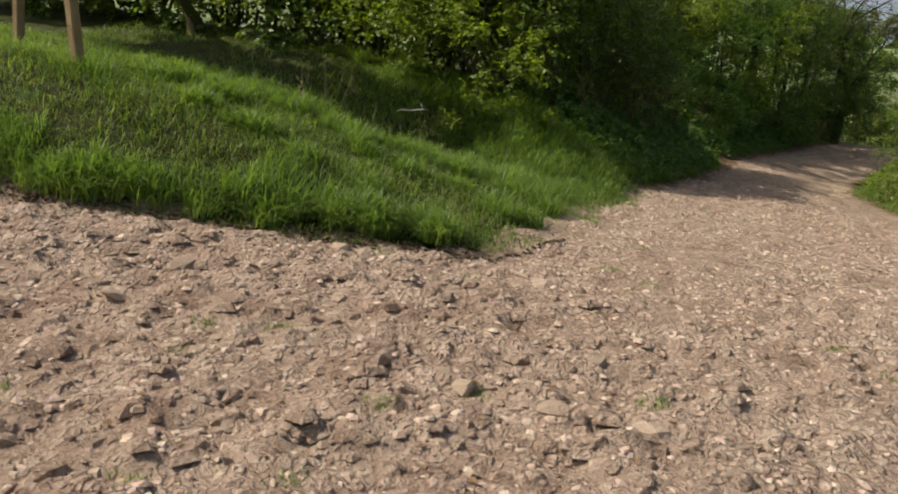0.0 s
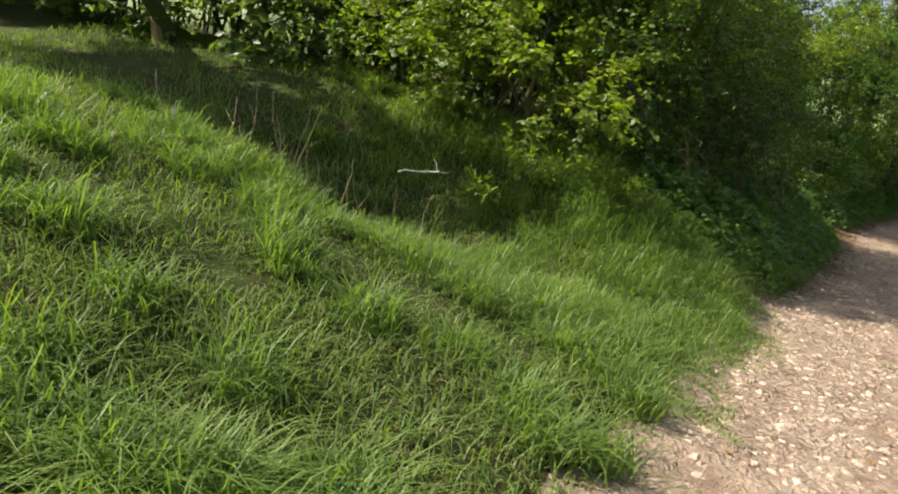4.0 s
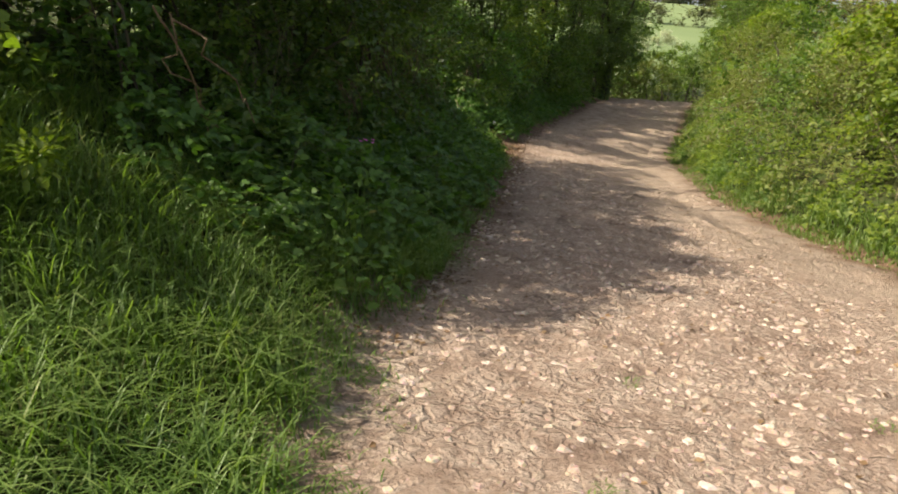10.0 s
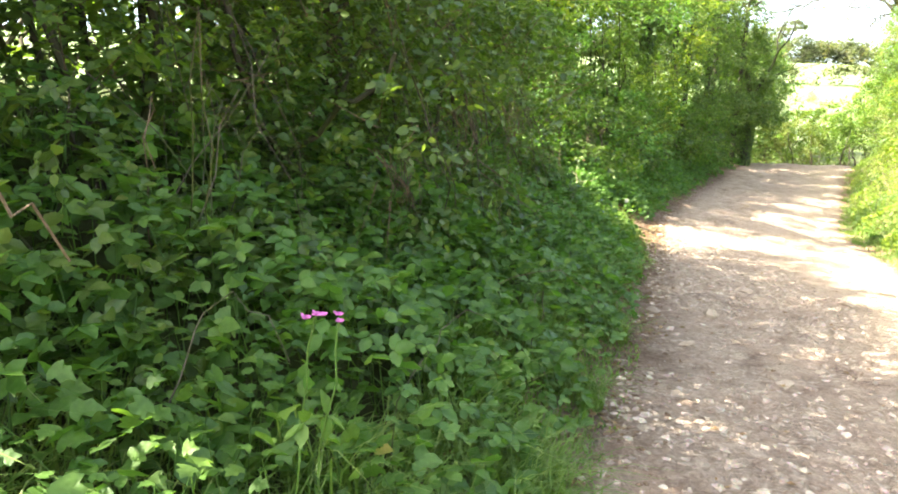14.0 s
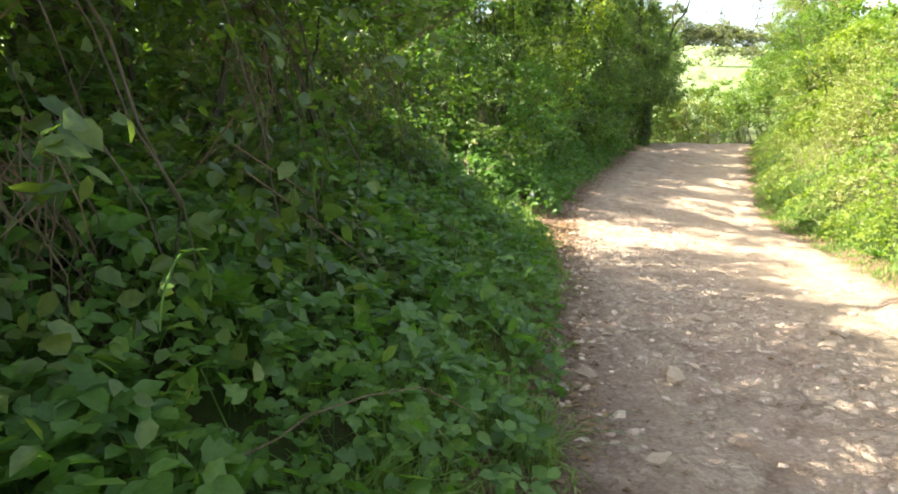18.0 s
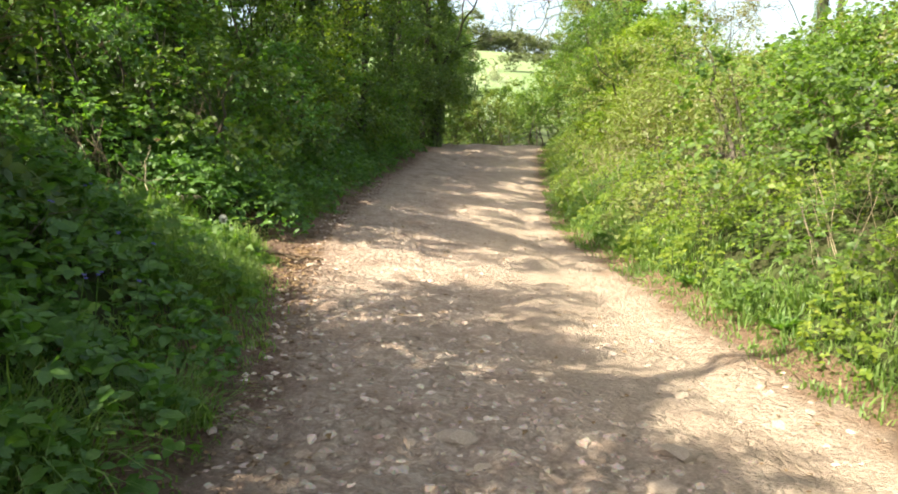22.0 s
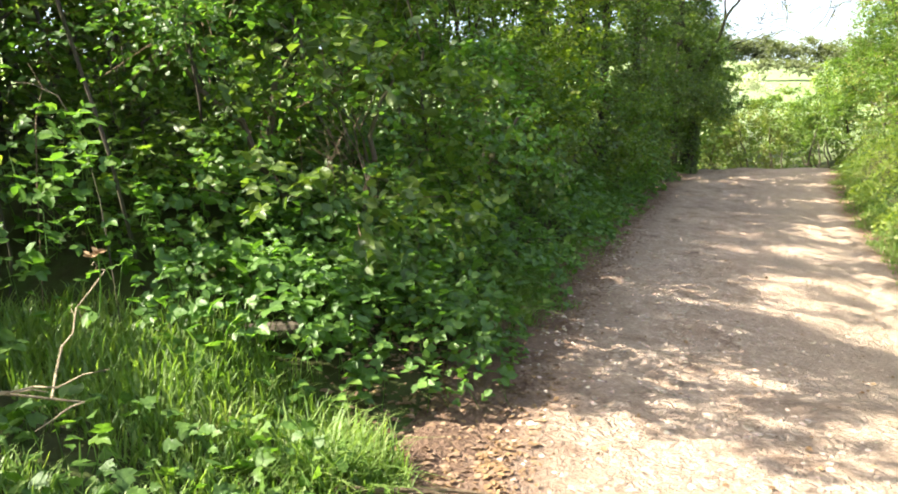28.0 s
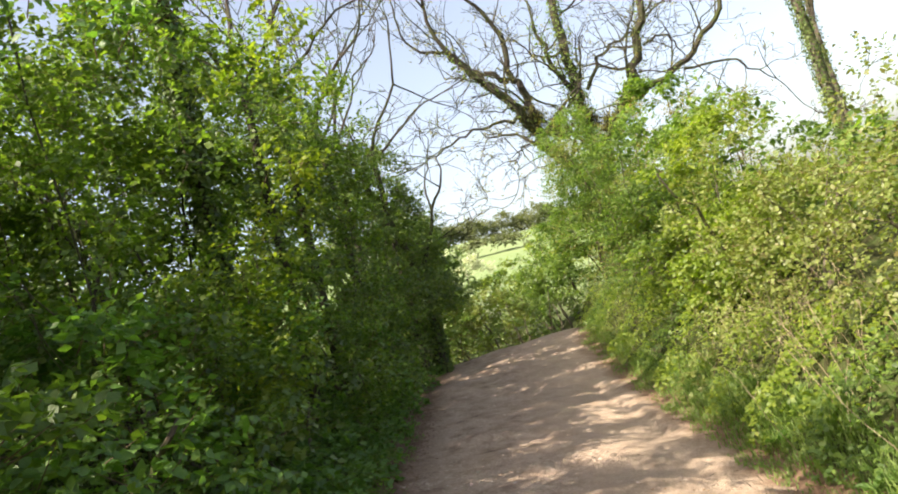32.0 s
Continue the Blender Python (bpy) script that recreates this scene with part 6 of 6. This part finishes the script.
# weeds growing in the track
for k in range(60):
    y = rng.uniform(-2.5, 9)
    x = rng.uniform(-2.0, 3.8)
    if road_edge(np.array([x]), np.array([y]))[0] < 0.1:
        continue
    n = 40
    a, r = rng.uniform(0, 6.28, n), 0.09 * np.sqrt(rng.random(n))
    V, F = blades(x + r * np.cos(a), y + r * np.sin(a), np.full(n, 0.045), lean=0.9, width=0.003)
    V[:, 2] += float(road_z(np.array([x]), np.array([y]))[0] - land(x, y)) + 0.01
    base = np.array([x, y, float(road_z(np.array([x]), np.array([y]))[0])])
    ob = new("grass_seedling", mesh("grass_seedling", V - base, F, GRASS))
    ob.location = base
    tagged(ob, "small sparse grass tuft growing in the stony track", "grass tuft", "grass tufts in the track")


# ---------------------------------------------------------------- stones of the track
def stone_mesh(k, flat):
    """A broken stone: a hull of few corners."""
    bm = bmesh.new()
    for v in rand_dir(30):
        q = v * rng.uniform(0.84, 1.06) * np.array((1, rng.uniform(0.65, 0.95), flat))
        bm.verts.new(q)
    bmesh.ops.convex_hull(bm, input=bm.verts[:])
    for v in [v for v in bm.verts if not v.link_faces]:
        bm.verts.remove(v)
    me = bpy.data.meshes.new("stone")
    bm.to_mesh(me)
    bm.free()
    return me


SHAPES = []
for k in range(14):
    me = stone_mesh(k, 0.35 + 0.3 * (k % 3) / 2)
    me.materials.append(STONE_GREY if k in (5, 10) else STONE)
    SHAPES.append(me)


def lay_stone(x, y, size, k=None, sink=0.35, turn=None):
    ob = new("stone", SHAPES[int(rng.integers(0, 14)) if k is None else k])
    z = float(road_z(np.array([x]), np.array([y]))[0])
    ob.parent = road
    ob.matrix_basis = Matrix.LocRotScale((x, y, z + size * (0.28 - sink * 0.5)), Euler((rng.normal(0, 0.18), rng.normal(0, 0.18), rng.uniform(0, 6.28) if turn is None else turn)), (size, size, size))
    return ob


for x, y, s, k in ((-1.17, 0.86, 0.10, 1), (-1.64, 0.63, 0.07, 4), (-1.44, 0.94, 0.14, 5), (0.07, 1.34, 0.22, 3), (-0.12, 1.5, 0.12, 6), (1.26, -0.59, 0.13, 2), (0.83, -0.7, 0.12, 3), (0.5, -1.73, 0.1, 7), (0.86, -0.02, 0.09, 10),
                   (0.36, -0.7, 0.11, 5), (0.22, -0.62, 0.09, 10), (0.48, -0.6, 0.08, 0), (-1.85, -0.3, 0.16, 10), (-1.6, -0.4, 0.1, 5), (-1.79, -0.89, 0.13, 0), (0.04, 13.54, 0.09, 2), (0.62, 12.84, 0.11, 6), (-0.04, 12.38, 0.09, 9), (-0.3, 10.55, 0.05, 5),
                   (1.70, 16.3, 0.17, 3), (0.26, 14.7, 0.12, 2), (-0.22, 14.66, 0.09, 8), (0.70, 16.4, 0.16, 9), (1.5, 15.9, 0.12, 3), (-0.07, 10.87, 0.1, 1), (0.15, 10.7, 0.08, 4), (0.3, 10.9, 0.09, 7), (-0.2, 20.3, 0.13, 3), (-0.35, 20.5, 0.11, 9), (3.0, 24.3, 0.12, 2)):
    lay_stone(x, y, s * 0.8, k, 0.7)
for k in range(26):
    x, y = rng.uniform(-3.4, 1.6), rng.uniform(-1.8, 0.9)
    if float(road_edge(np.array([x]), np.array([y]))[0]) > 0.1:
        lay_stone(x, y, rng.uniform(0.06, 0.11), (0, 3, 6, 9, 12)[k % 5], 1.15)
count = 0
while count < 240:
    y = rng.uniform(-2.6, 17.5) if count < 225 else rng.uniform(17, 27)
    x = rng.uniform(-2.8, 3.2) if y < 2 else rng.uniform(-0.6, 2.9)
    e = float(road_edge(np.array([x]), np.array([y]))[0])
    if e < 0.03 or wave(x, y, 1.5, 31, 2) < rng.uniform(-0.5, 0.6):
        continue
    lay_stone(x, y, 0.02 + 0.04 * rng.random() ** 1.8, None, 0.75)
    count += 1


def rubble(name, x0, x1, y0, y1, n, low, high, label, bias=0.0, power=2.5, sink=0.2, mat=None, tall=0.7):
    x, y = rng.uniform(x0, x1, n), rng.uniform(y0, y1, n)
    ok = (road_edge(x, y) > 0.0) & ((y < 9) | (along(y, RIGHT) - x > 1.7 + 0.5 * wave(x, y, 0.8, 43, 2)) | (rng.random(n) < 0.08)) & (wave(x, y, 1.2, 41, 3) > rng.uniform(-0.9, 0.55, n) + bias)
    x, y = x[ok], y[ok]
    n = len(x)
    s = low + (high - low) * rng.random(n) ** power
    T = np.array([(1, 0, 0), (0.35, 0.95, 0), (-0.8, 0.6, 0), (-0.85, -0.5, 0), (0.3, -0.9, 0), (0.55, 0.1, 0.62), (0.0, 0.55, 0.68), (-0.5, -0.05, 0.6), (0.1, -0.5, 0.64)])
    F = np.array([(0, 1, 5), (1, 6, 5), (1, 2, 6), (2, 7, 6), (2, 3, 7), (3, 8, 7), (3, 4, 8), (4, 5, 8), (4, 0, 5), (5, 6, 7), (5, 7, 8)])
    j = T[None] * rng.uniform(0.65, 1.3, (n, 9, 3))
    a = rng.uniform(0, 6.28, n)
    c, d = np.cos(a)[:, None], np.sin(a)[:, None]
    V = np.stack([(j[..., 0] * c - j[..., 1] * d) * s[:, None] + x[:, None], (j[..., 0] * d + j[..., 1] * c) * s[:, None] + y[:, None], j[..., 2] * s[:, None] * tall - sink * s[:, None] + road_z(x, y)[:, None]], -1)
    ob = new(name, mesh(name, V.reshape(-1, 3), (F[None] + (np.arange(n) * 9)[:, None, None]).reshape(-1, 3), mat or RUBBLE))
    ob.parent = road
    return tagged(ob, label, kind="stuff")


RUBBLE, rn, rl, rb = material("loose_limestone_rubble", 0.92, 0.15)
rr = ramp(rn, [(0.0, (0.240, 0.175, 0.136)), (0.3, (0.370, 0.277, 0.215)), (0.8, (0.500, 0.390, 0.311)), (1.0, (0.620, 0.500, 0.404))])
rl.new(rn.new("ShaderNodeNewGeometry").outputs["Random Per Island"], rr.inputs[0])
rt = tex_noise(rn, rl, 60, 4, 0.6, rn.new("ShaderNodeTexCoord").outputs["Object"])
rl.new(blend(rn, rl, 0.5, rr.outputs[0], rt.outputs["Color"], "OVERLAY"), rb.inputs["Base Color"])
rubble("gravel", -4.5, 4.5, -3.0, 3.5, 18000, 0.007, 0.04, "loose angular limestone gravel", -0.15, 2.4, 0.22)
rubble("broken_rock", -4.5, 2.6, -2.8, 1.6, 8000, 0.02, 0.10, "jagged lumps of bedded limestone in the track", 0.1, 2.6, 0.30, ROAD, 0.62)
rubble("gravel", -0.7, 4.2, 3.5, 19.0, 17000, 0.010, 0.048, "pale trodden limestone lumps set in the track", 0.05, 1.5, 0.26)
rubble("set_stone", -0.6, 4.6, 2.4, 19.0, 9000, 0.02, 0.075, "flat pale limestone faces worn level with the track", 0.0, 1.9, 0.16, ROAD, 0.42)
rubble("gravel", -0.6, 4.2, 19.0, 30, 11000, 0.01, 0.034, "loose angular limestone gravel", 0.2, 2.0, 0.26)

# crumbled earth below the edge of the turf
n = 900
x = rng.uniform(-4.4, -0.25, n)
y = along(x, VERGE) + rng.normal(0.02, 0.09, n) + 0.12 * wave(x, 0 * x, 0.5, 21, 2)
p = np.stack([x, y, road_z(x, y) + 0.005], 1)
pieces = [(p[k] + rand_dir(9) * rng.uniform(0.008, 0.032) * (1.2, 1, 0.7), np.array([(i, (i + j) % 9, (i + 2 * j) % 9) for i in range(9) for j in (1, 2, 4)])) for k in range(n)]
clods = new("earth_clods", mesh("earth_clods", *joined(pieces), EARTH))
clods.parent = road
tagged(clods, "dark crumbled earth clods below the turf edge", kind="stuff")
# red-brown earth washed out along the foot of the hedge, thickest on the worn slip
n = 2600
y = np.concatenate([rng.uniform(10, 36, n - 700), rng.uniform(20.3, 22.3, 700)])
x = along(y, LEFT) + np.concatenate([rng.normal(0.1, 0.14, n - 700), rng.uniform(-0.85, 0.15, 700)])
ok = (np.arange(n) < n - 700) | ~not_worn(x, y)
x, y = x[ok], y[ok]
p = np.stack([x, y, np.maximum(road_z(x, y), ground_z(x, y)) + 0.004], 1)
size = rng.uniform(0.006, 0.024, len(x))
pieces = [(p[k] + rand_dir(9) * size[k] * (1.3, 1.1, 0.6), np.array([(i, (i + j) % 9, (i + 2 * j) % 9) for i in range(9) for j in (1, 2, 4)])) for k in range(len(x))]
clods = new("earth_clods", mesh("earth_clods", *joined(pieces), RED_EARTH))
clods.parent = road
tagged(clods, "red-brown earth crumbs washed out below the hedge", kind="stuff")
for x, y in ((-1.45, 19.75), (-1.1, 19.3), (-1.75, 19.2), (-1.0, 20.1)):
    low_patch("nettle_patch", (x, y), 0.4, 0.4, 0.3, 130, 0.062, NETTLE, "low fresh nettles among the grass in the gap", "low plants on the bank", triple=False, canes=0)
grass_area("open_spot_grass", -2.6, -0.3, 18.6, 21.4, 16000, 0.24, "long green grass in the gap of the bank hedge", lambda x, y: (x < along(y, LEFT) - 0.1) & not_worn(x, y) & (wave(x, y, 0.7, 61, 2) > -0.45 + 1.2 * fade(20.5, 21.3, y)))
for k in range(9):
    y = rng.uniform(18.6, 20.4)
    dock(float(along(y, LEFT)) - rng.uniform(0.4, 1.8), y, 7, 0.13, "broad-leaved green dock at the foot of the bank")
